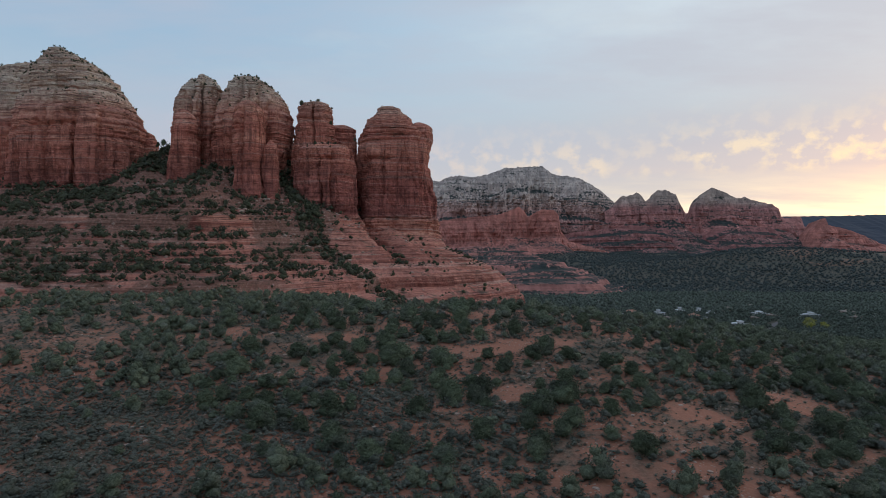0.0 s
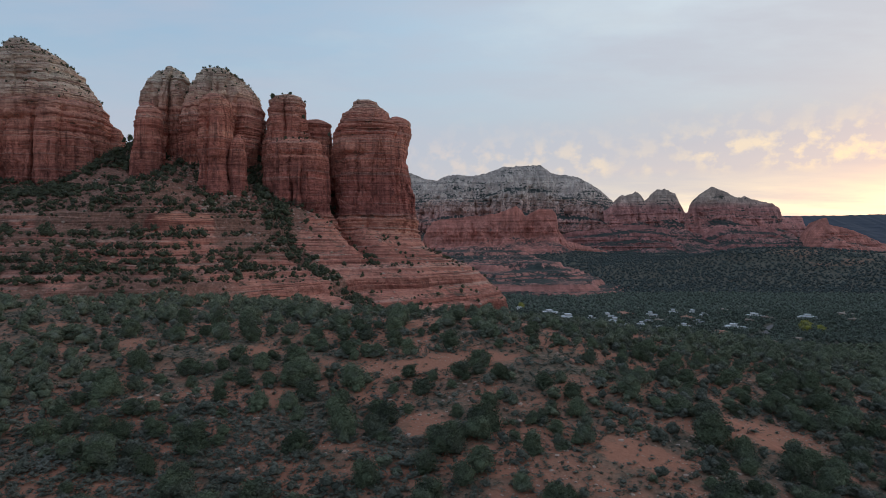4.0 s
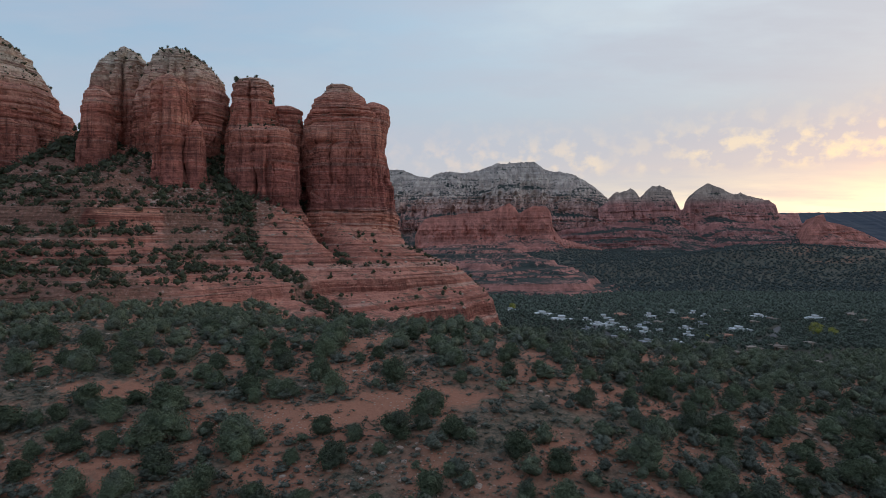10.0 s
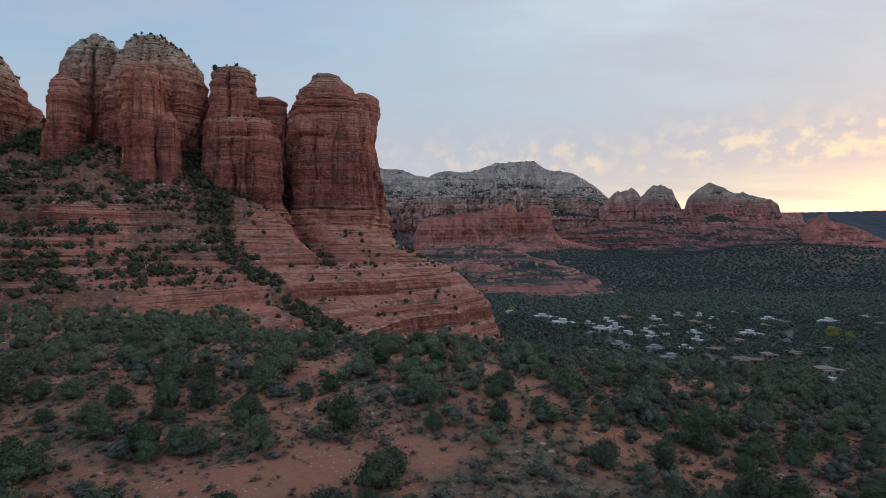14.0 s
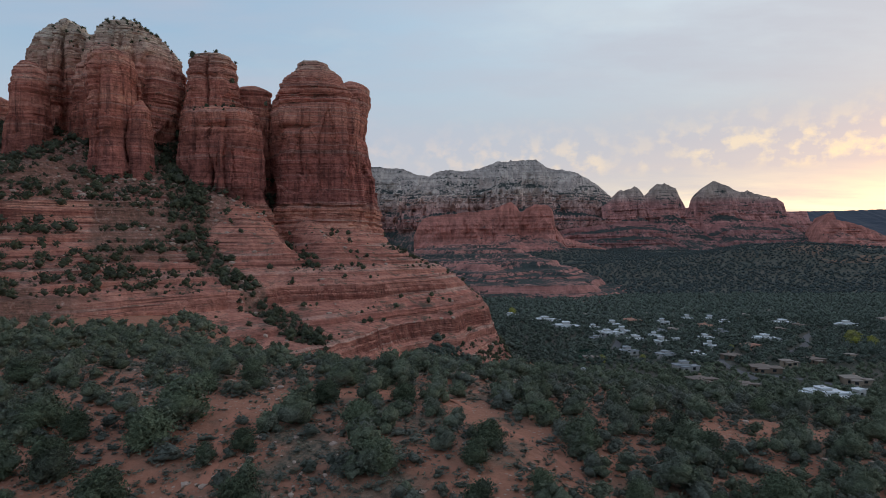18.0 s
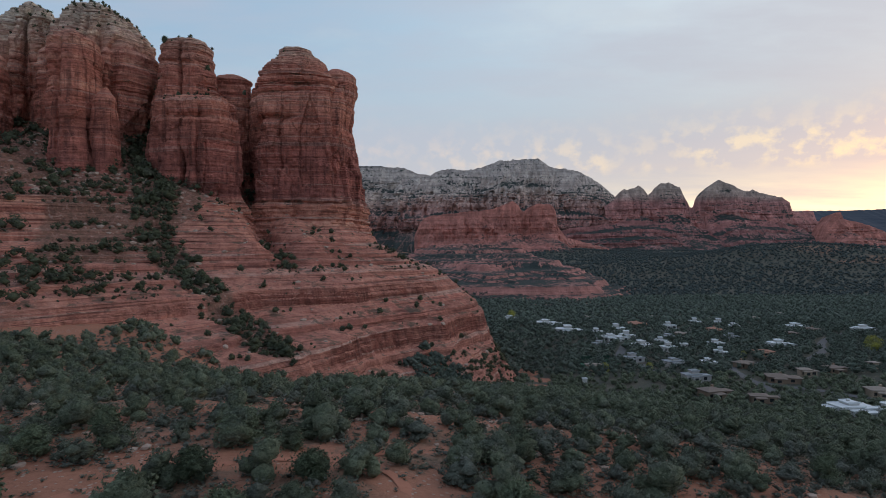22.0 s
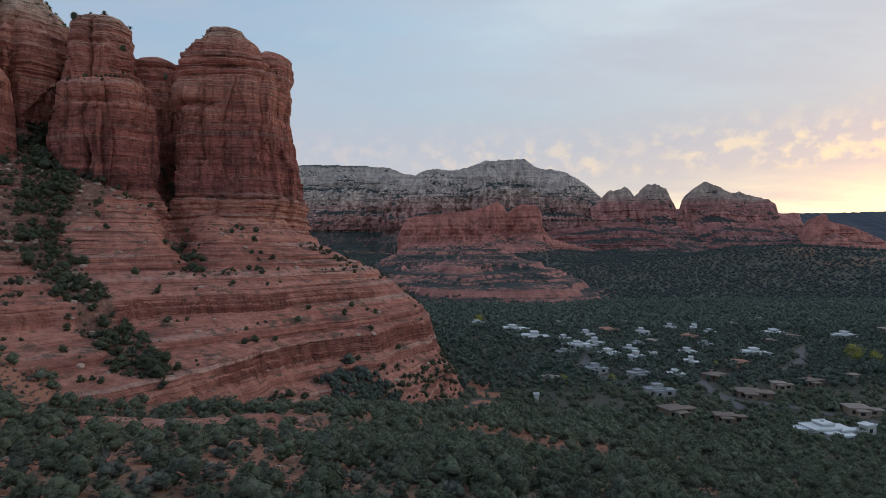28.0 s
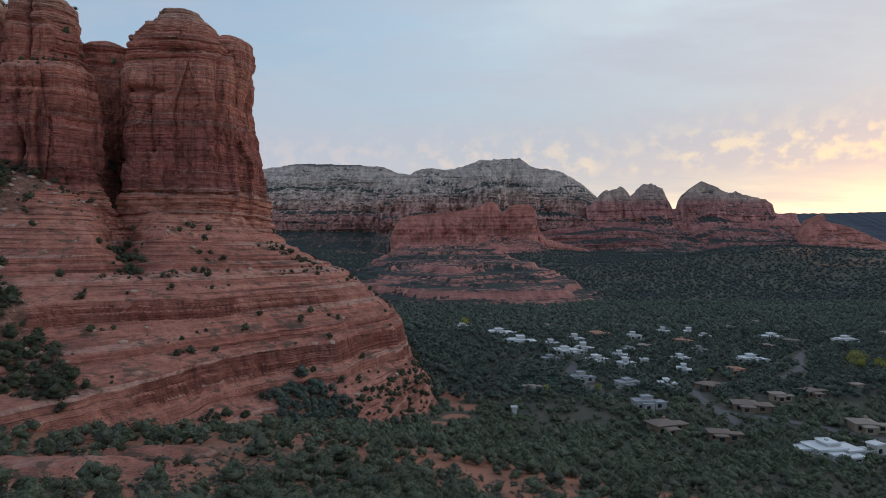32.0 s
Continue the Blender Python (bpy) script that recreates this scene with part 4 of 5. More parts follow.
BENCH = [(0, 0), (0.16, 10), (0.24, 50), (0.42, 62), (0.5, 110), (0.66, 125), (0.75, 190), (1, 330)]
cliffs("red_bench", "banded red ledges at the foot of the fins", 2430, [(380, 40), (430, 118), (520, 146), (640, 158), (760, 176), (850, 170), (930, 150), (985, 110), (1020, 30)], 40, BENCH, BENCH_RED, 208, nu=240, rough=0.55)
cliffs("red_bench", "banded red ledges at the foot of the fins", 2440, [(1030, 40), (1060, 136), (1110, 168), (1230, 172), (1330, 168), (1390, 132), (1420, 40)], 40, BENCH, BENCH_RED, 209, nu=160, rough=0.55)


# ---------------------------------------------------------------- plants
def ico(level):
    bm = bmesh.new()
    bmesh.ops.create_icosphere(bm, subdivisions=level, radius=1)
    v = np.array([p.co[:] for p in bm.verts])
    f = np.array([[p.index for p in q.verts] for q in bm.faces])
    bm.free()
    return v, f


ICO = {1: ico(1), 2: ico(2), 0: (np.array([(1, 0, 0), (-1, 0, 0), (0, 1, 0), (0, -1, 0), (0, 0, 1), (0, 0, -1.0)]), np.array([(0, 2, 4), (2, 1, 4), (1, 3, 4), (3, 0, 4), (2, 0, 5), (1, 2, 5), (3, 1, 5), (0, 3, 5)]))}


def stone_shape(seed):
    r = np.random.default_rng(seed)
    v, f = ICO[1]
    return v * r.uniform(0.6, 1.2, (len(v), 1)) * np.array([1.0, 0.8, 0.55]), f


STONES = [stone_shape(i) for i in range(6)]


def crown_shape(seed, lobes, leaves, leaf, core_level=1, flat=1.0, core=0.78, low=0.10):
    """A crown one metre high: uneven lobes, each a dark heart covered with leaf sprays that stick out. Triangles."""
    rng = np.random.default_rng(seed)
    V, F, n = [], [], 0
    cent = []
    for i in range(lobes):
        a, h = rng.uniform(0, 6.28), (i + 0.5) / lobes
        rr = (0.20 + 0.16 * math.sin(math.pi * (0.15 + 0.75 * h))) * rng.uniform(0.8, 1.25) * (1.0 if lobes > 2 else 1.35)
        spread = 0.36 * (1 - 0.65 * h) * rng.uniform(0.4, 1.1) * (1 if lobes > 1 else 0)
        rr *= rng.uniform(0.72, 1.1) if lobes > 3 else 1.0
        c = np.array([math.cos(a) * spread, math.sin(a) * spread, low + rr * 0.6 + (0.88 - rr - low) * h])
        cent.append((c, rr))
        if not core:
            continue
        v, f = ICO[core_level]
        vv = v * rr * core * np.array([1, 1, 0.95]) * (1 + (0.2, 0.15, 0.11)[core_level] * rng.standard_normal((len(v), 1))) + c
        V.append(vv)
        F.append(f + n)
        n += len(v)
    per = leaves // lobes
    for c, rr in cent:
        d = rng.standard_normal((per, 3))
        d /= np.linalg.norm(d, axis=1)[:, None]
        d[:, 2] = np.where(d[:, 2] < -0.45, -d[:, 2], d[:, 2])
        p = c + d * rr * rng.uniform(0.62, 1.2, (per, 1)) * np.array([1, 1, 0.95])
        t = rng.standard_normal((per, 3))
        t = t - d * (t * d).sum(1)[:, None] * 0.8 + d * rng.uniform(0.1, 0.9, (per, 1)) + np.array([0, 0, 0.35])
        t /= np.linalg.norm(t, axis=1)[:, None]
        s = np.cross(t, d + 0.45 * rng.standard_normal((per, 3)))
        s /= np.linalg.norm(s, axis=1)[:, None] + 1e-9
        L = leaf * rng.uniform(0.6, 1.3, (per, 1))
        tri = np.stack([p - s * L * 0.4 - t * L * 0.3, p + s * L * 0.4 - t * L * 0.2, p + t * L * 0.8], 1).reshape(-1, 3)
        V.append(tri)
        F.append(n + np.arange(3 * per).reshape(-1, 3))
        n += 3 * per
    v = np.concatenate(V)
    v[:, 2] *= flat
    return v, np.concatenate(F)


def strew(name, label, category, shapes, x, y, z, size, material, seed, squash=(0.85, 1.2), group=""):
    """Many plants or stones in one mesh of kind stuff."""
    rng = np.random.default_rng(seed)
    V, F, n = [], [], 0
    which = rng.integers(0, len(shapes), len(x))
    for k, (v, f) in enumerate(shapes):
        sel = np.where(which == k)[0]
        if not len(sel):
            continue
        a = rng.uniform(0, 6.28, len(sel))
        w = size[sel] * rng.uniform(*squash, len(sel))
        vx = (np.cos(a)[:, None] * v[:, 0] - np.sin(a)[:, None] * v[:, 1]) * w[:, None] + x[sel][:, None]
        vy = (np.sin(a)[:, None] * v[:, 0] + np.cos(a)[:, None] * v[:, 1]) * w[:, None] + y[sel][:, None]
        vz = v[:, 2] * size[sel][:, None] + z[sel][:, None]
        V.append(np.stack([vx, vy, vz], -1).reshape(-1, 3))
        F.append((f[None] + (n + np.arange(len(sel)) * len(v))[:, None, None]).reshape(-1, 3))
        n += len(sel) * len(v)
    ob = new(name, mesh_from(name, np.concatenate(V), np.concatenate(F), material, shapes is not STONES))
    return tagged(ob, label, category, kind="stuff")


def jitter(x0, x1, y0, y1, step, seed):
    rng = np.random.default_rng(seed)
    gx, gy = np.meshgrid(np.arange(x0, x1, step), np.arange(y0, y1, step))
    x = gx.ravel() + rng.uniform(-0.48, 0.48, gx.size) * step
    y = gy.ravel() + rng.uniform(-0.48, 0.48, gx.size) * step
    return x, y, rng.random(x.size), rng.random(x.size)


# open red patches on the ridge: x, y, half width, half depth
BARE = [(8, 153, 9, 5), (20, 157, 9, 5), (30, 159, 6, 5), (-66, 169, 16, 4), (-29, 163, 9, 4), (78, 130, 9, 7), (49, 115, 7, 6), (15, 126, 5, 6), (-14, 137, 4, 4), (10, 193, 8, 4), (20, 198, 8, 4),
        (28, 201, 7, 5), (41, 193, 4, 6), (47, 184, 4, 7), (72, 198, 7, 4), (88, 203, 7, 4), (-12, 201, 9, 4)]
BARE2 = [(20, 221, 10, 3), (34, 221, 7, 3), (46, 222, 5, 3), (89, 336, 7, 10), (95, 322, 8, 6), (93, 455, 9, 6), (85, 440, 7, 6), (66, 458, 10, 4), (24, 297, 22, 8), (9, 309, 10, 5), (120, 300, 9, 7), (140, 330, 8, 5), (112, 268, 6, 4), (92, 500, 9, 14), (97, 478, 8, 8), (86, 424, 5, 6)]


def open_ground(x, y):
    m = np.full(np.shape(x), -9.0)
    for bx, by, rx, ry in BARE + BARE2:
        m = np.maximum(m, 1 - ((x - bx) / rx) ** 2 - ((y - by) / ry) ** 2)
    return m


def far_bare(x, y):
    """Open red ledges on the low hills across the valley."""
    hill = 0.5 * smooth(0.0, 0.22, fbm(x / 130, y / 50, octaves=4, seed=84)) * smooth(1250, 1400, y) * smooth(1850, 1700, y) * smooth(700, 900, x)
    return np.maximum(hill, 0.8 * smooth(0.16, 0.34, fbm(x / 110, y / 45, octaves=4, seed=85)) * smooth(1650, 1950, y))


def slope_bare(x, y):
    """The half-open red slope below the ridge."""
    return smooth(70, 40, x) * smooth(-60, -40, x) * smooth(235, 255, y) * smooth(345, 320, y)


# the soil mask of the ground: worn open places
gm = np.zeros(len(ground.data.vertices) * 3)
ground.data.vertices.foreach_get("co", gm)
gm = gm.reshape(-1, 3)
att = ground.data.attributes.new("open_soil", "FLOAT", "POINT")
att.data.foreach_set("value", np.maximum(np.clip(0.5 + 1.1 * open_ground(gm[:, 0], gm[:, 1]), 0, 1), np.maximum(far_bare(gm[:, 0], gm[:, 1]), 0.75 * slope_bare(gm[:, 0], gm[:, 1]))).astype(np.float32))

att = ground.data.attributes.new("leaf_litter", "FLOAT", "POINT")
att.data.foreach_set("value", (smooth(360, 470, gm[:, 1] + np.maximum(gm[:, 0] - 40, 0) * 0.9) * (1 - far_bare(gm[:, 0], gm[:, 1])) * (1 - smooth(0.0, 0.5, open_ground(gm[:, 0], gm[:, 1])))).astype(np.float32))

# streets of the settlement
STREETS = [[(212, 440), (212, 470), (214, 500), (224, 520), (250, 530), (285, 538), (310, 565), (324, 592), (343, 617), (375, 648), (420, 668), (520, 690)],
           [(214, 500), (196, 512), (172, 527), (164, 508), (172, 496)], [(164, 515), (160, 545), (180, 600), (215, 650), (260, 690), (330, 705)], [(212, 470), (240, 450), (262, 425), (300, 400)]]


def near_street(x, y):
    return np.minimum.reduce([line_distance(x, y, line) for line in STREETS])


# houses: x, y, width, turn in degrees, kind
HOUSES_NEAR = [(227, 413, 24, 8, "white"), (245, 414, 11, 20, "white"), (262, 442, 19, -10, "tan"), (195, 428, 16, -12, "brown"), (178, 441, 21, 18, "brown"), (229, 472, 22, -15, "brown"), (182, 474, 20, 10, "grey"),
               (276, 500, 18, 12, "brown"), (252, 488, 13, -8, "tan"), (305, 508, 11, 5, "tan"), (228, 514, 17, 30, "brown"), (206, 513, 12, 0, "white"), (187, 517, 19, 20, "grey"), (119, 463, 5, 0, "white")]
HOUSES_MID = [(134, 508, 12, 5, "tan"), (166, 533, 19, 15, "grey"), (232, 553, 12, -20, "white"), (261, 553, 15, 10, "clay"), (289, 583, 21, 4, "white"), (203, 570, 15, 12, "white"), (218, 577, 11, -10, "white"),
              (189, 585, 20, 18, "white"), (176, 619, 23, 10, "white"), (192, 632, 19, -8, "white"), (221, 618, 16, 25, "grey"), (152, 667, 28, 0, "white"), (277, 662, 17, 12, "clay"), (196, 675, 18, 5, "white"), (224, 705, 23, -6, "clay"),
              (243, 585, 15, 10, "white"), (269, 615, 14, -12, "grey"), (305, 685, 15, 8, "white"), (160, 592, 16, 20, "grey"), (208, 600, 14, -15, "white"), (240, 642, 15, 12, "tan"), (172, 650, 15, 8, "white"), (247, 688, 16, 0, "white")]
HOUSES_FAR = [(110, 748, 22, 8, "white"), (140, 711, 28, 12, "white"), (189, 757, 13, 0, "tan"), (204, 748, 13, 20, "tan"), (283, 718, 15, -10, "white"), (306, 718, 15, 6, "white"), (360, 684, 26, 2, "white"), (350, 738, 15, 10, "tan"),
              (404, 660, 20, 4, "white"), (363, 664, 17, -12, "brown"), (395, 770, 14, 5, "tan"), (440, 640, 18, 20, "brown"), (470, 700, 20, -8, "tan"), (255, 752, 16, 14, "tan"), (330, 640, 15, 30, "brown")]
HOUSES = HOUSES_NEAR + HOUSES_MID + HOUSES_FAR


def near_house(x, y):
    d = np.full(np.shape(x), 1e9)
    for hx, hy, w, *_ in HOUSES:
        dy = y - hy
        d = np.minimum(d, np.hypot(x - hx, np.where(dy < 0, dy * 0.75, dy * 1.5)) - w * 0.43)
    return d


# landmark trees on the ridge: x, y, width
TREES = [(6, 188, 7.4), (22, 194, 3.6), (52, 183, 4.6), (42, 180, 3.9), (10, 203, 4.6), (32, 195, 3.6), (50, 192, 3.6), (0, 188, 2.6), (28, 203, 3.0), (-5, 185, 3.8), (68, 194, 3.6), (87, 210, 4.0), (4, 200, 3.8), (27, 187, 3.8), (69, 188, 4.0),
         (5, 182, 5.5), (-11, 187, 6.5), (-35, 185, 5.5), (-54, 187, 5.5), (-63, 177, 5.5), (-29, 211, 6), (23, 203, 5), (6, 170, 4.6), (27, 155, 3.4)]
TREES2 = [(14, 139, 4.4), (30, 144, 4.0), (-1, 147, 5.0), (-13, 147, 4.4), (-28, 157, 4.8), (-36, 150, 5.2), (-47, 138, 5.8), (-21, 151, 4.6), (8, 126, 4.8), (24, 119, 5.0), (63, 122, 6.2), (85, 143, 5.0), (62, 134, 4.4), (97, 140, 6.0), (-5, 116, 4.8), (-22, 117, 5.4), (38, 140, 4.2)]

NEAR = [crown_shape(300 + i, 13 + i % 4, 2800, 0.062, 1, core=0.66, low=-0.04) for i in range(7)]
MIDS = [crown_shape(320 + i, 8 + i % 3, 400, 0.074, 1, core=0.72, low=-0.04) for i in range(7)]
FARS = [crown_shape(340 + i, 5 + i % 3, 110, 0.105, 0, core=0.8, low=0.0) for i in range(6)]
DOTS = [crown_shape(360 + i, 2 + i % 2, 30, 0.22, 0, core=0.72) for i in range(6)]
SPECKS = [crown_shape(370 + i, 1 + i % 2, 12, 0.34, 0, core=0.9) for i in range(6)]
LOW = [crown_shape(380 + i, 2, 30, 0.2, 0, flat=0.8, core=0.6, low=-0.15) for i in range(7)]

# things of their own: the junipers of the ridge's middle
crown_meshes = [mesh_from("crown", *s, LEAF) for s in NEAR]


def trunk_mesh(seed):
    rng = random.Random(seed)
    bm = bmesh.new()
    for k in range(4):
        top = Vector((rng.uniform(-0.22, 0.22), rng.uniform(-0.22, 0.22), rng.uniform(0.35, 0.6))) if k else Vector((0.03, 0.02, 0.55))
        foot, r0, r1 = Vector((0, 0, -0.04 if not k else 0.08)), 0.055 if not k else 0.03, 0.014
        axis = (top - foot).normalized()
        side = axis.orthogonal().normalized()
        other = axis.cross(side)
        rows = []
        for u in (0, 0.4, 1):
            c, r = foot.lerp(top, u) + side * 0.03 * math.sin(u * 3), r0 + (r1 - r0) * u
            rows.append([bm.verts.new(c + (side * math.cos(a) + other * math.sin(a)) * r) for a in (0, 1.257, 2.513, 3.77, 5.027)])
        for a, b in zip(rows, rows[1:]):
            for i in range(5):
                bm.faces.new((a[i], a[(i + 1) % 5], b[(i + 1) % 5], b[i]))
    me = bpy.data.meshes.new("trunk")
    bm.to_mesh(me)
    bm.free()
    me.materials.append(BARK)
    return me


trunk_meshes = [trunk_mesh(i) for i in range(4)]


def juniper(x, y, z, w, h, k, turn):
    tree = new("juniper")
    tree.location, tree.rotation_euler, tree.scale = (x, y, z - 0.05), (0, 0, turn), (w, w, h)
    for name, me in (("trunk", trunk_meshes[k % 4]), ("crown", crown_meshes[k % 7])):
        o = new(name, me)
        o.parent = tree
    return tagged(tree, "bushy dark green juniper on red soil", "juniper tree", "junipers on the scrub ridge")


rng = np.random.default_rng(11)
tx, ty, ra, rb = jitter(-190, 210, 60, 300, 5.4, 31)
dens = 0.56 + 0.6 * fbm(tx / 24, ty / 28, octaves=3, seed=41) + 0.36 * smooth(35, 90, tx) + 0.18 * smooth(210, 250, ty) - 0.35 * smooth(-10, -60, tx) * smooth(150, 125, ty)
ok = (ra < dens) & (open_ground(tx, ty) < -0.25) & (apron(tx, ty) < land(tx, ty) + 1) & (np.abs(tx - 12) < ty * 0.8 + 14)
for lx, ly, lw in TREES + TREES2:
    ok &= np.hypot(tx - lx, ty - ly) > lw * 0.6
tx, ty, rb = tx[ok], ty[ok], rb[ok]
tw = 2.0 + 2.7 * rb ** 1.5
inner = (tx > -52) & (tx < 104) & (ty > 96) & (ty < 216)
pick = np.where(inner)[0][:250]
for n, (lx, ly, lw) in enumerate(TREES + TREES2):
    juniper(lx, ly, float(land(np.array(lx), np.array(ly))), lw, lw * rng.uniform(0.72, 0.95), n, rng.uniform(0, 6.28))
for n in pick:
    juniper(tx[n], ty[n], float(land(tx[n], ty[n])), tw[n] * 1.12, tw[n] * rng.uniform(0.75, 1.15), n, rng.uniform(0, 6.28))
rest = np.ones(len(tx), bool)
rest[pick] = False
for sel, shapes in ((rest & (ty < 232), MIDS), (rest & (ty >= 232), FARS)):
    strew("ridge_junipers", "dark green junipers scattered over the scrub ridge", "trees", shapes, tx[sel], ty[sel], land(tx[sel], ty[sel]) - 0.1, tw[sel], LEAF_MID, 51, (1.0, 1.3))

# thinner growth on the rest of the ridge
ox, oy, ra, rb = jitter(-420, 330, -240, 300, 8.5, 44)
ok = (ra < 0.5 + 0.7 * fbm(ox / 40, oy / 40, octaves=3, seed=50)) & ((np.abs(ox - 12) > oy * 0.8 + 16) | (oy < 58)) & (apron(ox, oy) < land(ox, oy) + 0.5)
strew("ridge_junipers", "dark green junipers scattered over the scrub ridge", "trees", SPECKS, ox[ok], oy[ok], land(ox[ok], oy[ok]) - 0.1, 2.4 + 2.4 * rb[ok], LEAF_MID, 65, (1.0, 1.4))

# scrub
sx_, sy_, ra, rb = jitter(-160, 180, 78, 248, 1.52, 32)
dens = 0.78 + 0.9 * fbm(sx_ / 12, sy_ / 12, octaves=3, seed=42)
ok = (ra < dens) & (open_ground(sx_, sy_) < np.where(ra < 0.22, 9, 0.1)) & (apron(sx_, sy_) < land(sx_, sy_) + 1) & (np.abs(sx_ - 12) < sy_ * 0.78 + 8)
sx_, sy_, rb = sx_[ok], sy_[ok], rb[ok]
strew("grey_scrub", "low grey-green scrub and dry bushes", "scrub", LOW, sx_, sy_, land(sx_, sy_) - 0.06, 0.4 + 0.8 * rb ** 2.4, SCRUB, 52, (1.2, 2.1))

sx_, sy_, ra, rb = jitter(-110, 30, 78, 142, 1.5, 43)
ok = (open_ground(sx_, sy_) < 0) & (np.abs(sx_ - 12) < sy_ * 0.78 + 8) & (ra < smooth(35, -10, sx_) * smooth(146, 128, sy_))
strew("grey_scrub", "thick low grey-green scrub", "scrub", LOW, sx_[ok], sy_[ok], land(sx_[ok], sy_[ok]) - 0.06, 0.8 + 0.9 * rb[ok] ** 2, SCRUB, 64, (1.1, 1.8))
sx_, sy_, ra, rb = jitter(-60, 130, 248, 330, 2.1, 42)
ok = (ra < 0.8) & (apron(sx_, sy_) < land(sx_, sy_) + 0.4) & (open_ground(sx_, sy_) < np.where(ra < 0.25, 9, 0.3))
strew("grey_scrub", "low grey-green scrub and dry bushes", "scrub", LOW, sx_[ok], sy_[ok], land(sx_[ok], sy_[ok]) - 0.06, 0.6 + 1.0 * rb[ok] ** 2, SCRUB, 62, (1.1, 1.8))

# dry grass and low herbs between the bushes
STRAW = foliage("dry_grass_blade", (0.10, 0.105, 0.078), (0.31, 0.295, 0.22))
TUFTS = [crown_shape(390 + i, 1, 13, 0.42, 0, flat=0.7, core=0, low=-0.2) for i in range(5)]
sx_, sy_, ra, rb = jitter(-70, 120, 96, 226, 1.15, 46)
ok = (ra < 0.6 + 0.8 * fbm(sx_ / 9, sy_ / 9, octaves=3, seed=53)) & (open_ground(sx_, sy_) < np.where(ra < 0.12, 9, -0.1))
strew("dry_grass", "straw-grey tufts of dry grass on red soil", "grass", TUFTS, sx_[ok], sy_[ok], land(sx_[ok], sy_[ok]) - 0.02, 0.32 + 0.5 * rb[ok] ** 2, STRAW, 67, (0.9, 1.8))

# round grey-green bushes, thickest on the ridge's east flank
sx_, sy_, ra, rb = jitter(-80, 170, 80, 256, 3.3, 45)
ok = (ra < 0.2 + 0.55 * smooth(15, 65, sx_) + 0.5 * fbm(sx_ / 15, sy_ / 15, octaves=3, seed=52)) & (open_ground(sx_, sy_) < -0.1) & (apron(sx_, sy_) < land(sx_, sy_) + 0.5) & (np.abs(sx_ - 12) < sy_ * 0.78 + 8)
grey = (sx_ * 7.3 + sy_ * 3.1) % 1.0 < 0.62
for sel, material in ((ok & grey, LEAF_SAGE), (ok & ~grey, LEAF_MID)):
    strew("ridge_bushes", "rounded grey-green bushes on the scrub ridge", "bushes", FARS, sx_[sel], sy_[sel], land(sx_[sel], sy_[sel]) - 0.1, 1.3 + 1.5 * rb[sel] ** 1.5, material, 66, (1.15, 1.6))

# woods of the slopes, the gully and the valley
wx, wy, ra, rb = jitter(-60, 420, 250, 490, 4.0, 33)
dens = 0.86 + 1.0 * fbm(wx / 35, wy / 35, octaves=3, seed=43) - 0.34 * slope_bare(wx, wy)
ok = (ra < dens) & (open_ground(wx, wy) < -0.1) & (near_house(wx, wy) > -0.9) & (near_street(wx, wy) > 2.6) & (apron(wx, wy) < land(wx, wy) + 0.5) & (wx < wy * 0.9 - 30)
wx, wy, rb = wx[ok], wy[ok], rb[ok]
by_ = wy < 318
for sel, shapes, nm in ((by_, MIDS, 53), (~by_, FARS, 63)):
    strew("slope_woods", "dense dark green junipers and pines on the slope", "trees", shapes, wx[sel], wy[sel], land(wx[sel], wy[sel]) - 0.2, 1.9 + (2.4 if nm == 53 else 3.0) * rb[sel] ** 1.2, LEAF_MID, nm, (1.0, 1.4))
wx, wy, ra, rb = jitter(40, 1000, 490, 1000, 5.7, 34)
dens = 0.90 + 0.5 * fbm(wx / 60, wy / 60, octaves=3, seed=44)
ok = (ra < dens) & (near_house(wx, wy) > -0.9) & (near_street(wx, wy) > 3.2) & (wx < 60 + wy * 0.82) & (apron(wx, wy) < land(wx, wy) + 0.5)
wx, wy, rb = wx[ok], wy[ok], rb[ok]
for sel, shapes, nm in ((wy < 720, DOTS, 54), (wy >= 720, SPECKS, 64)):
    strew("valley_woods", "dark green woodland round the houses", "trees", shapes, wx[sel], wy[sel], land(wx[sel], wy[sel]) - 0.3, 3.4 + 3.4 * rb[sel] ** 1.5, LEAF_FAR, nm, (1.1, 1.5))
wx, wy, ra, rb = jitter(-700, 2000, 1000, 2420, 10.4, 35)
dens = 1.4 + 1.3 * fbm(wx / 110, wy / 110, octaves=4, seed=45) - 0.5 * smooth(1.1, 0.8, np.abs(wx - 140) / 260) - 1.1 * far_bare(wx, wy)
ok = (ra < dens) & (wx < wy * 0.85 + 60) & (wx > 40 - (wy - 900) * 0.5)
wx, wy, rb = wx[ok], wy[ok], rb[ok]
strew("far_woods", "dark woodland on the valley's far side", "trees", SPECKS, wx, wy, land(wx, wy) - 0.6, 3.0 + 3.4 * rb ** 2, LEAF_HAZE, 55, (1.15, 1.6))

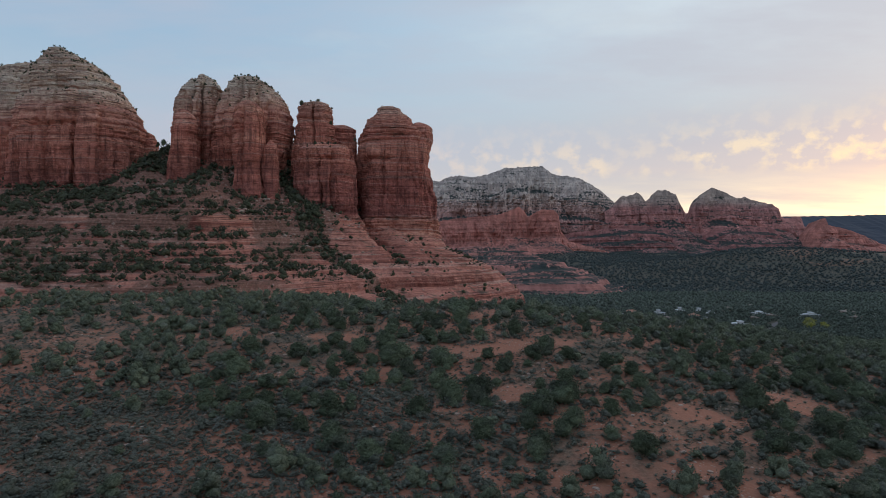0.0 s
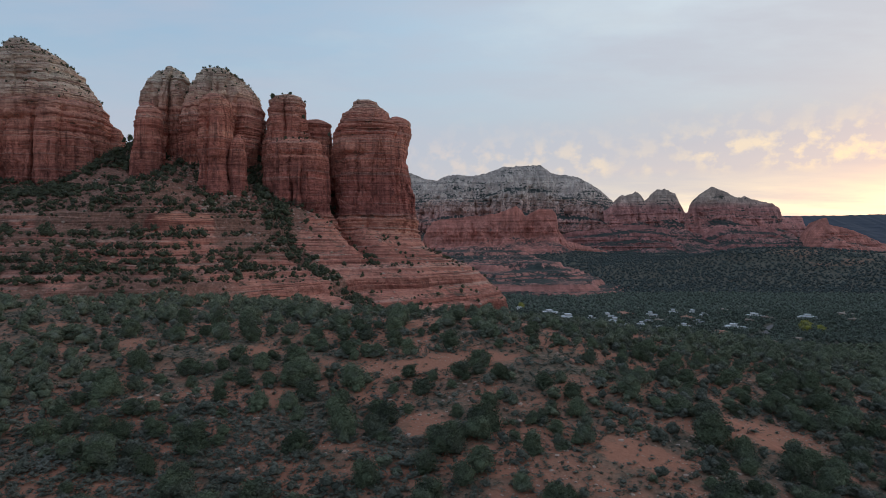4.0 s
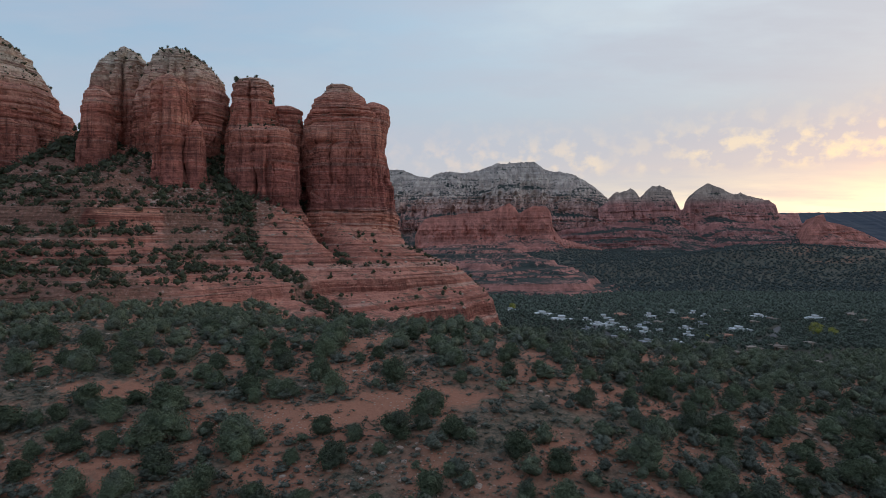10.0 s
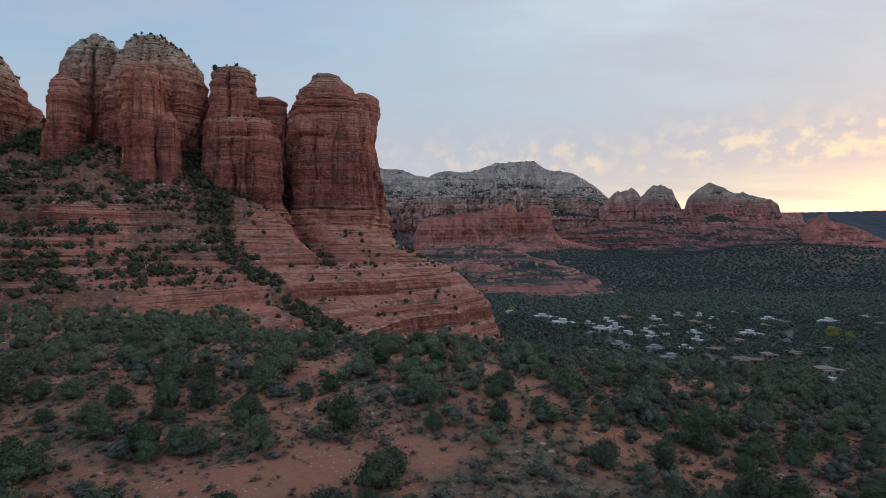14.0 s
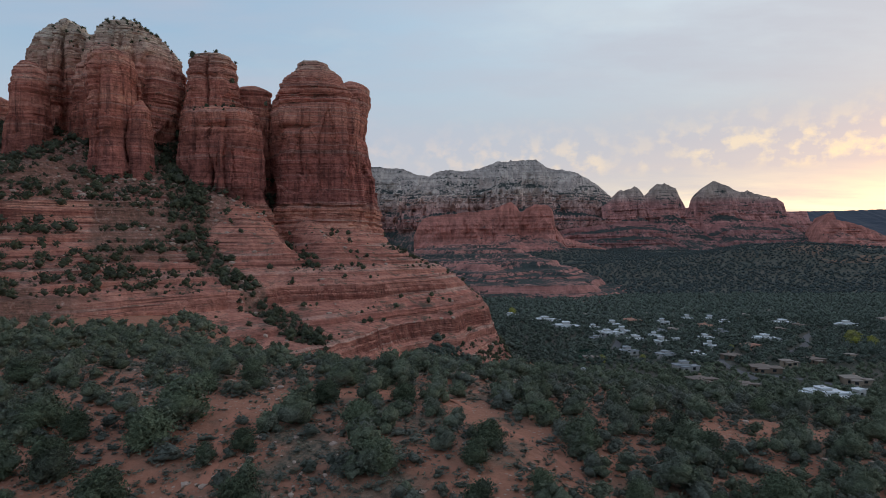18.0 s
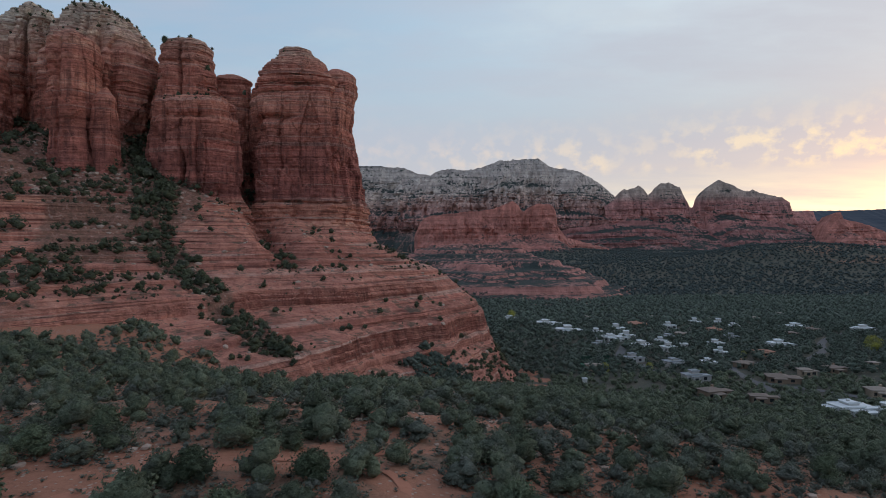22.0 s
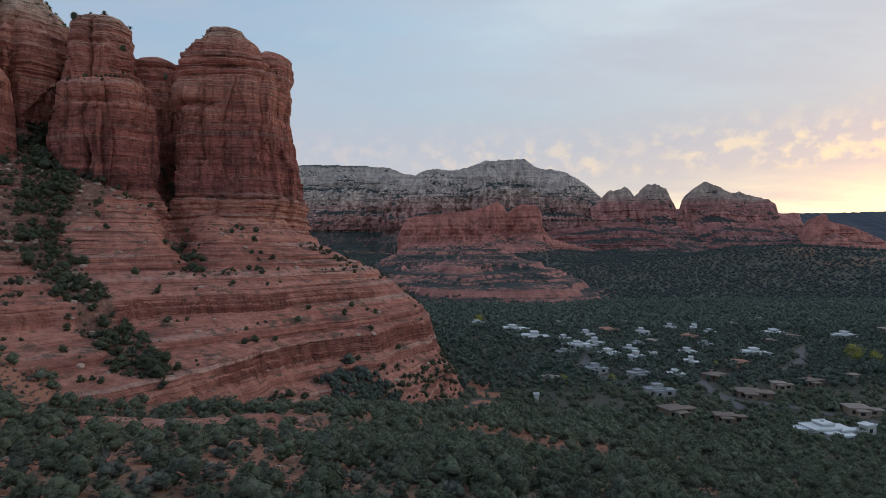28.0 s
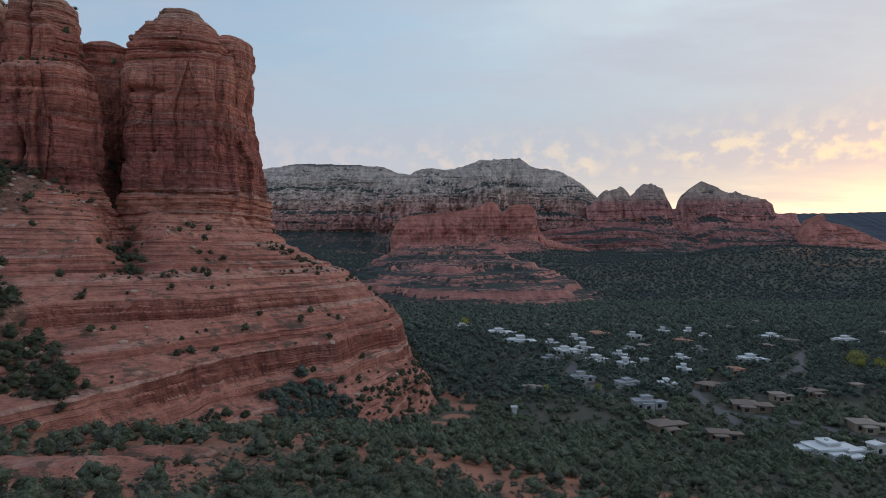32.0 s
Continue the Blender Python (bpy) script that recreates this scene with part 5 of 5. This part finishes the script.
# bushes on the ledges and in the gullies of the butte
bx_, by_, ra, rb = jitter(-360, 120, 285, 540, 2.7, 36)
e = 1.5
hz = apron(bx_, by_)
slope = np.hypot(apron(bx_ + e, by_) - apron(bx_ - e, by_), apron(bx_, by_ + e) - apron(bx_, by_ - e)) / (2 * e)
rubble = smooth(-62, -120, bx_) * smooth(80, 108, hz)
gully = 1.1 * smooth(11, 5, line_distance(bx_, by_, GULLY)) + smooth(75, 25, np.hypot((bx_ + 121) * 1.25, by_ - 492)) + smooth(90, 30, np.hypot((bx_ + 226) * 1.3, by_ - 500)) + np.exp(-((bx_ + 57 + (by_ - 470) * 0.52) / 9) ** 2) * smooth(395, 430, by_) * smooth(-110, -90, bx_)
dens = smooth(0.95, 0.3, slope) * (0.26 + 0.8 * smooth(-0.05, 0.4, fbm(bx_ / 22, by_ / 22, octaves=3, seed=46))) + 0.10 * rubble + 0.28 * gully + 0.27 * smooth(-60, -100, bx_) * smooth(1.6, 0.8, slope) * smooth(-0.35, 0.15, fbm(bx_ / 15, by_ / 15, octaves=3, seed=49))
dens = dens * np.where(bx_ < -60, 0.8, 1.0) + 0.16 * smooth(-55, -85, bx_) * smooth(84, 70, hz) * smooth(-0.25, 0.2, fbm(bx_ / 12, by_ / 12, octaves=3, seed=54))
dens = dens * np.where((bx_ > -60) & (hz > 33), 0.3, 1.0) + 0.9 * smooth(11, 5, line_distance(bx_, by_, GULLY)) + 0.9 * np.exp(-((bx_ - 18) / 13) ** 2 - ((by_ - 486) / 9) ** 2) + 0.7 * np.exp(-((bx_ + 57 + (by_ - 470) * 0.52) / 5) ** 2) * smooth(408, 432, by_) * smooth(-100, -80, bx_) + 0.75 * smooth(27, 20, hz) * np.where(bx_ > -30, 1.0, 0.0)
ok = (ra < dens) & (hz > land(bx_, by_) - 0.2)
bx_, by_, hz, rb = bx_[ok], by_[ok], hz[ok], rb[ok]
grown = (0.8 + 2.6 * rb ** 2) * (1 + 0.6 * smooth(-55, -105, bx_) + 0.5 * np.clip(gully[ok], 0, 1))
for sel, shapes in ((bx_ > -72, FARS), (bx_ <= -72, DOTS)):
    strew("ledge_bushes", "dark green bushes and small trees on red ledges", "trees", shapes, bx_[sel], by_[sel], hz[sel] - 0.2, grown[sel], LEAF_LEDGE, 56, (1.0, 1.4))

# thicket of oaks in the hollow at the foot of the ledges
wx, wy, ra, rb = jitter(16, 78, 386, 446, 3.0, 39)
ok = (((wx - 43) / 17) ** 2 + ((wy - 407) / 13) ** 2 + 0.5 * fbm(wx / 9, wy / 9, octaves=2, seed=48)) < 1
strew("oak_thicket", "dense dark thicket of oaks below the ledges", "trees", FARS, wx[ok], wy[ok], height(wx[ok], wy[ok]) - 0.3, 2.6 + 2.2 * rb[ok], LEAF_FAR, 60, (1.1, 1.4))

# lone trees on the rocks
for lx, ly, lz, lw in ((-113, 481, 196, 3.6), (-90, 484, 163.5, 2.8), (-99, 466, 159, 2.4), (-232, 500, 166, 4.5), (-238, 502, 165, 3.8), (-72, 492, 168, 2.6)):
    hits = [p.z for p in (t_.ray_cast(Vector((lx, ly, 400)), Vector((0, 0, -1)))[0] for t_ in TOWERS) if p]
    lz = max(hits) if hits and max(hits) > 150 else lz
    tagged(juniper(lx, ly, lz, lw, lw * 1.15, int(lz), lx), "small dark juniper rooted on a rock ledge", "juniper tree", "junipers on the rocks")

# scrub on the flat tops of the spires
cap_x, cap_y, cap_z, cap_s = [], [], [], []
for x0, x1, y0, y1, low_, count in ((-56, -34, 490, 522, 192, 14), (-122, -86, 474, 500, 150, 40), (-116, -66, 450, 478, 140, 40), (-182, -126, 474, 506, 195, 150), (-214, -184, 474, 512, 196, 90), (-342, -250, 462, 512, 190, 260), (-440, -336, 500, 540, 200, 160), (-182, -128, 462, 480, 140, 20)):
    for _ in range(count):
        x, y = rng.uniform(x0, x1), rng.uniform(y0, y1)
        best = None
        for tree_ in TOWERS:
            p, nrm, _i, _d = tree_.ray_cast(Vector((x, y, 400)), Vector((0, 0, -1)))
            if p and (best is None or p.z > best[0].z):
                best = (p, nrm)
        if best and best[0].z > low_ and abs(best[1].z) > 0.45:
            cap_x.append(x), cap_y.append(y), cap_z.append(best[0].z - 0.2), cap_s.append(rng.uniform(0.8, 2.6))
strew("summit_scrub", "dark scrub on the flat spire tops", "scrub", DOTS, *(np.array(v) for v in (cap_x, cap_y, cap_z, cap_s)), LEAF_LEDGE, 57)


# loose stones
PALE = plain("pale_sandstone_rubble", (0.32, 0.21, 0.165), (0.56, 0.46, 0.39), 0.7)
qx, qy, ra, rb = jitter(-120, 150, 70, 262, 2.3, 37)
ok = (ra < 0.1 + 0.9 * smooth(0.02, 0.3, fbm(qx / 20, qy / 20, octaves=3, seed=47))) & (open_ground(qx, qy) < 0.5)
strew("ridge_stones", "pale loose stones on red soil", "stones", STONES, qx[ok], qy[ok], land(qx[ok], qy[ok]), 0.2 + 0.55 * rb[ok] ** 3, PALE, 58)
qx, qy, ra, rb = jitter(-300, 80, 330, 480, 3.0, 38)
hz = apron(qx, qy)
g = smooth(105, 50, np.hypot((qx + 121) * 1.25, qy - 492))
g = np.maximum(g, 0.7 * smooth(13, 5, line_distance(qx, qy, GULLY)))
ok = (ra < 0.08 + 0.8 * g) & (hz > land(qx, qy))
strew("talus_blocks", "fallen sandstone blocks on the slope", "stones", STONES, qx[ok], qy[ok], hz[ok], 0.35 + 2.0 * rb[ok] ** 3, PALE, 59)

# ---------------------------------------------------------------- the settlement
ASPHALT = plain("asphalt", (0.10, 0.10, 0.105), (0.17, 0.17, 0.175), 0.8, 0.85)
WALL = {"white": plain("white_stucco", (0.46, 0.47, 0.47), (0.60, 0.60, 0.59)), "tan": plain("tan_stucco", (0.36, 0.28, 0.22), (0.46, 0.37, 0.29)), "brown": plain("brown_stucco", (0.24, 0.17, 0.13), (0.32, 0.24, 0.18)),
        "grey": plain("grey_stucco", (0.36, 0.36, 0.36), (0.48, 0.47, 0.46)), "clay": plain("clay_stucco", (0.42, 0.24, 0.17), (0.52, 0.32, 0.24))}
ROOF = {"white": plain("white_coated_roof", (0.58, 0.62, 0.65), (0.80, 0.84, 0.86)), "tan": plain("tan_shingle", (0.26, 0.22, 0.19), (0.36, 0.31, 0.27), 2.5), "brown": plain("brown_shingle", (0.18, 0.145, 0.125), (0.27, 0.22, 0.19), 2.5),
        "grey": plain("grey_membrane_roof", (0.28, 0.31, 0.34), (0.42, 0.45, 0.48)), "clay": plain("clay_tile", (0.34, 0.17, 0.12), (0.46, 0.26, 0.19), 2.5)}
glass = Mat("dark_window_glass", 0.08)
glass.bsdf.inputs["Specular IOR Level"].default_value = 0.6
GLASS = glass.colour(glass.mix(glass.noise(0.5), (0.02, 0.025, 0.03), (0.05, 0.055, 0.06)))


def box(bm, x0, x1, y0, y1, z0, z1):
    m = Matrix.Translation(((x0 + x1) / 2, (y0 + y1) / 2, (z0 + z1) / 2)) @ Matrix.Diagonal((x1 - x0, y1 - y0, z1 - z0, 1))
    bmesh.ops.create_cube(bm, size=1, matrix=m)


def hip(bm, x0, x1, y0, y1, z, h):
    """A low hipped roof with overhang and a thick edge."""
    o, t = 0.8, 0.3
    x0, x1, y0, y1 = x0 - o, x1 + o, y0 - o, y1 + o
    r = min(x1 - x0, y1 - y0) / 2
    lo = [bm.verts.new((x, y, z)) for x, y in ((x0, y0), (x1, y0), (x1, y1), (x0, y1))]
    up_ = [bm.verts.new((x, y, z + t)) for x, y in ((x0, y0), (x1, y0), (x1, y1), (x0, y1))]
    if x1 - x0 >= y1 - y0:
        a, b = bm.verts.new((x0 + r, (y0 + y1) / 2, z + t + h)), bm.verts.new((x1 - r, (y0 + y1) / 2, z + t + h))
        tops = [(up_[0], up_[1], b, a), (up_[1], up_[2], b), (up_[2], up_[3], a, b), (up_[3], up_[0], a)]
    else:
        a, b = bm.verts.new(((x0 + x1) / 2, y0 + r, z + t + h)), bm.verts.new(((x0 + x1) / 2, y1 - r, z + t + h))
        tops = [(up_[0], up_[1], a), (up_[1], up_[2], b, a), (up_[2], up_[3], b), (up_[3], up_[0], a, b)]
    for f in tops:
        bm.faces.new(f)
    for i in range(4):
        bm.faces.new((lo[i], lo[(i + 1) % 4], up_[(i + 1) % 4], up_[i]))
    bm.faces.new(lo[::-1])


NAMES = {"white": "low white stucco house with bright flat roofs among trees", "tan": "low tan stucco house with a shingle roof among trees", "brown": "long brown house with a low hipped roof among trees",
         "grey": "grey house with flat terraced roofs among trees", "clay": "clay-coloured house with a tiled hipped roof among trees"}


def house(x, y, w, turn, kind, seed):
    r = random.Random(seed)
    h = new("house")
    z = float(land(np.array(float(x)), np.array(float(y))))
    h.matrix_world = pose(x, y, z, 0, 0, turn)
    tagged(h, NAMES[kind], "house", "houses of the settlement")
    dp, hh = w * r.uniform(0.42, 0.55), r.uniform(3.0, 3.7) if w > 8 else 3.8
    wings = [(-w / 2, w * 0.12, -dp / 2, dp / 2, hh)]
    if w > 8:
        wings.append((w * 0.12, w / 2, -dp * r.uniform(0.15, 0.7), dp * r.uniform(0.1, 0.5), hh - r.uniform(0.3, 0.9)))
        wings.append((-w * 0.34, -w * 0.02, -dp / 2 - w * 0.2, -dp / 2, hh - r.uniform(0.4, 1.0)))
        if kind == "white" and w > 14:
            wings.append((w * 0.5, w * 0.72, -dp * 0.55, -dp * 0.1, hh - 1.2))
            wings.append((-w * 0.72, -w * 0.5, -dp * 0.1, dp * 0.45, hh - 0.8))
            wings.append((-w * 0.02 + 0.05, w * 0.3, -dp * 0.5 - w * 0.3, -dp * 0.72, hh - 1.4))
        if kind in ("white", "grey"):
            wings.append((-w * 0.2, w * 0.1, -dp * 0.2, dp * 0.4, hh + r.uniform(1.2, 2.6)))
    for i, (x0, x1, y0, y1, top) in enumerate(wings):
        bm = bmesh.new()
        box(bm, x0, x1, y0, y1, -1.5, top)
        wall = part("wall", bm, WALL[kind], h)
        bm = bmesh.new()
        if kind in ("white", "grey"):
            box(bm, x0 - 0.35, x1 + 0.35, y0 - 0.35, y1 + 0.35, top + 0.004, top + 0.3)
            box(bm, x0 - 0.35, x1 + 0.35, y0 - 0.35, y0 - 0.1, top + 0.3, top + 0.62)
            box(bm, x0 - 0.35, x1 + 0.35, y1 + 0.1, y1 + 0.35, top + 0.3, top + 0.62)
        else:
            hip(bm, x0, x1, y0, y1, top + 0.004 + 0.05 * i, min(x1 - x0, y1 - y0) * 0.17)
        part("roof", bm, ROOF[kind], h)
        for k in range(max(1, int((x1 - x0) / 3.6))):
            bm = bmesh.new()
            wx0 = x0 + 0.9 + k * 3.6
            if wx0 + 1.9 > x1:
                break
            box(bm, wx0, wx0 + 1.9, y0 - 0.03, y0 + 0.08, 0.9, min(2.5, top - 0.4))
            part("window", bm, GLASS, h)
    if w > 12 and kind != "grey":
        bm = bmesh.new()
        box(bm, -w * 0.1, -w * 0.1 + 1.1, dp * 0.1, dp * 0.1 + 1.0, hh - 0.5, hh + 2.2)
        part("chimney", bm, WALL[kind], h)
    if kind == "grey" and w > 15:
        for k in range(5):
            bm = bmesh.new()
            box(bm, -w * 0.45 + k * 1.9, -w * 0.45 + k * 1.9 + 1.6, -dp * 0.4, -dp * 0.4 + 1.0, hh + 0.34, hh + 0.4)
            part("solar_panel", bm, GLASS, h)
    return h


for n, (hx, hy, hw, *more) in enumerate(HOUSES):
    house(hx, hy, hw * 0.72, *more, 900 + n)

for n, line in enumerate(STREETS):
    pts = []
    for (ax, ay), (bx, by) in zip(line, line[1:]):
        k = max(2, int(math.hypot(bx - ax, by - ay) / 4))
        pts += [(ax + (bx - ax) * i / k, ay + (by - ay) * i / k) for i in range(k)]
    pts.append(line[-1])
    p = np.array(pts, float)
    for _ in range(4):
        p[1:-1] = (p[:-2] + 2 * p[1:-1] + p[2:]) / 4
    d = np.gradient(p, axis=0)
    nrm = np.stack([-d[:, 1], d[:, 0]], -1) / np.linalg.norm(d, axis=1)[:, None]
    rows = np.stack([p + nrm * o for o in (-2.8, -1.0, 1.0, 2.8)], 1)
    zz = land(rows[..., 0], rows[..., 1]) + 0.25
    road = new("road", mesh_from("road", np.concatenate([rows, zz[..., None]], -1).reshape(-1, 3), grid_faces(len(p), 4)[:, ::-1], ASPHALT))
    tagged(road, "narrow grey asphalt street between trees", "road", kind="structure")

TRAIL = plain("worn_red_trail", (0.36, 0.15, 0.10), (0.50, 0.23, 0.155), 2.0, 0.95)
for line in ([(52, 214), (45, 206), (33, 201), (19, 196), (12, 192), (11, 187), (13, 179), (14, 168), (8, 156)], [(36, 201), (41, 193), (47, 184), (53, 172), (60, 156), (70, 138), (78, 124)], [(88, 352), (89, 336), (96, 320), (108, 300)], [(56, 440), (66, 458), (85, 458), (93, 452)]):
    p = np.array([(line[i][0] + (line[i + 1][0] - line[i][0]) * k / 8, line[i][1] + (line[i + 1][1] - line[i][1]) * k / 8) for i in range(len(line) - 1) for k in range(8)])
    for _ in range(6):
        p[1:-1] = (p[:-2] + 2 * p[1:-1] + p[2:]) / 4
    p = p + 0.5 * np.stack([fbm(p[:, 0] / 4, p[:, 1] / 4, octaves=2, seed=81), fbm(p[:, 0] / 4, p[:, 1] / 4, octaves=2, seed=82)], -1)
    d = np.gradient(p, axis=0)
    nrm = np.stack([-d[:, 1], d[:, 0]], -1) / np.linalg.norm(d, axis=1)[:, None]
    wd = 0.55 + 0.25 * fbm(p[:, 0] / 3, p[:, 1] / 3, octaves=2, seed=83)
    rows = np.stack([p + nrm * (o * wd)[:, None] for o in (-1, 0, 1)], 1)
    zz = height(rows[..., 0], rows[..., 1]) + np.array([0.0, 0.05, 0.0])
    trail = new("trail", mesh_from("trail", np.concatenate([rows, zz[..., None]], -1).reshape(-1, 3), grid_faces(len(p), 3)[:, ::-1], TRAIL))
    tagged(trail, "narrow worn footpath of red dust", "trail", kind="structure")

# tall yellow-green trees among the houses
for cx, cy, w in ((342, 562, 12), (352, 556, 8), (167, 505, 5), (112, 756, 11), (245, 548, 5), (140, 503, 6)):
    t = new("cottonwood")
    t.location, t.scale = (cx, cy, float(land(np.array(float(cx)), np.array(float(cy)))) - 0.2), (w, w, w * 0.95)
    o = new("crown", mesh_from("crown", *NEAR[int(cx) % 7], YELLOW, False))
    o.parent = t
    o = new("trunk", trunk_meshes[0])
    o.parent = t
    tagged(t, "rounded yellow-green leafy tree among houses", "tree", "yellow-green trees of the settlement")

# fenced court
COURT = plain("green_court_paint", (0.05, 0.16, 0.10), (0.07, 0.21, 0.13), 0.6)
court = new("tennis_court")
court.matrix_world = pose(140, 527, float(land(np.array(140.0), np.array(527.0))) + 0.9, 0, 0, 12)
bm = bmesh.new()
box(bm, -14, 14, -7, 7, -2.5, 0)
part("slab", bm, COURT, court)
for sx0, sx1, sy0, sy1 in ((-14, 14, 7, 7.1), (-14, -13.9, -7, 7), (13.9, 14, -7, 7)):
    bm = bmesh.new()
    box(bm, sx0, sx1, sy0, sy1, 0, 2.6)
    part("fence", bm, plain("dark_green_screen", (0.02, 0.05, 0.04), (0.03, 0.07, 0.05)), court)
tagged(court, "green tennis court with dark screen fence", "tennis court")
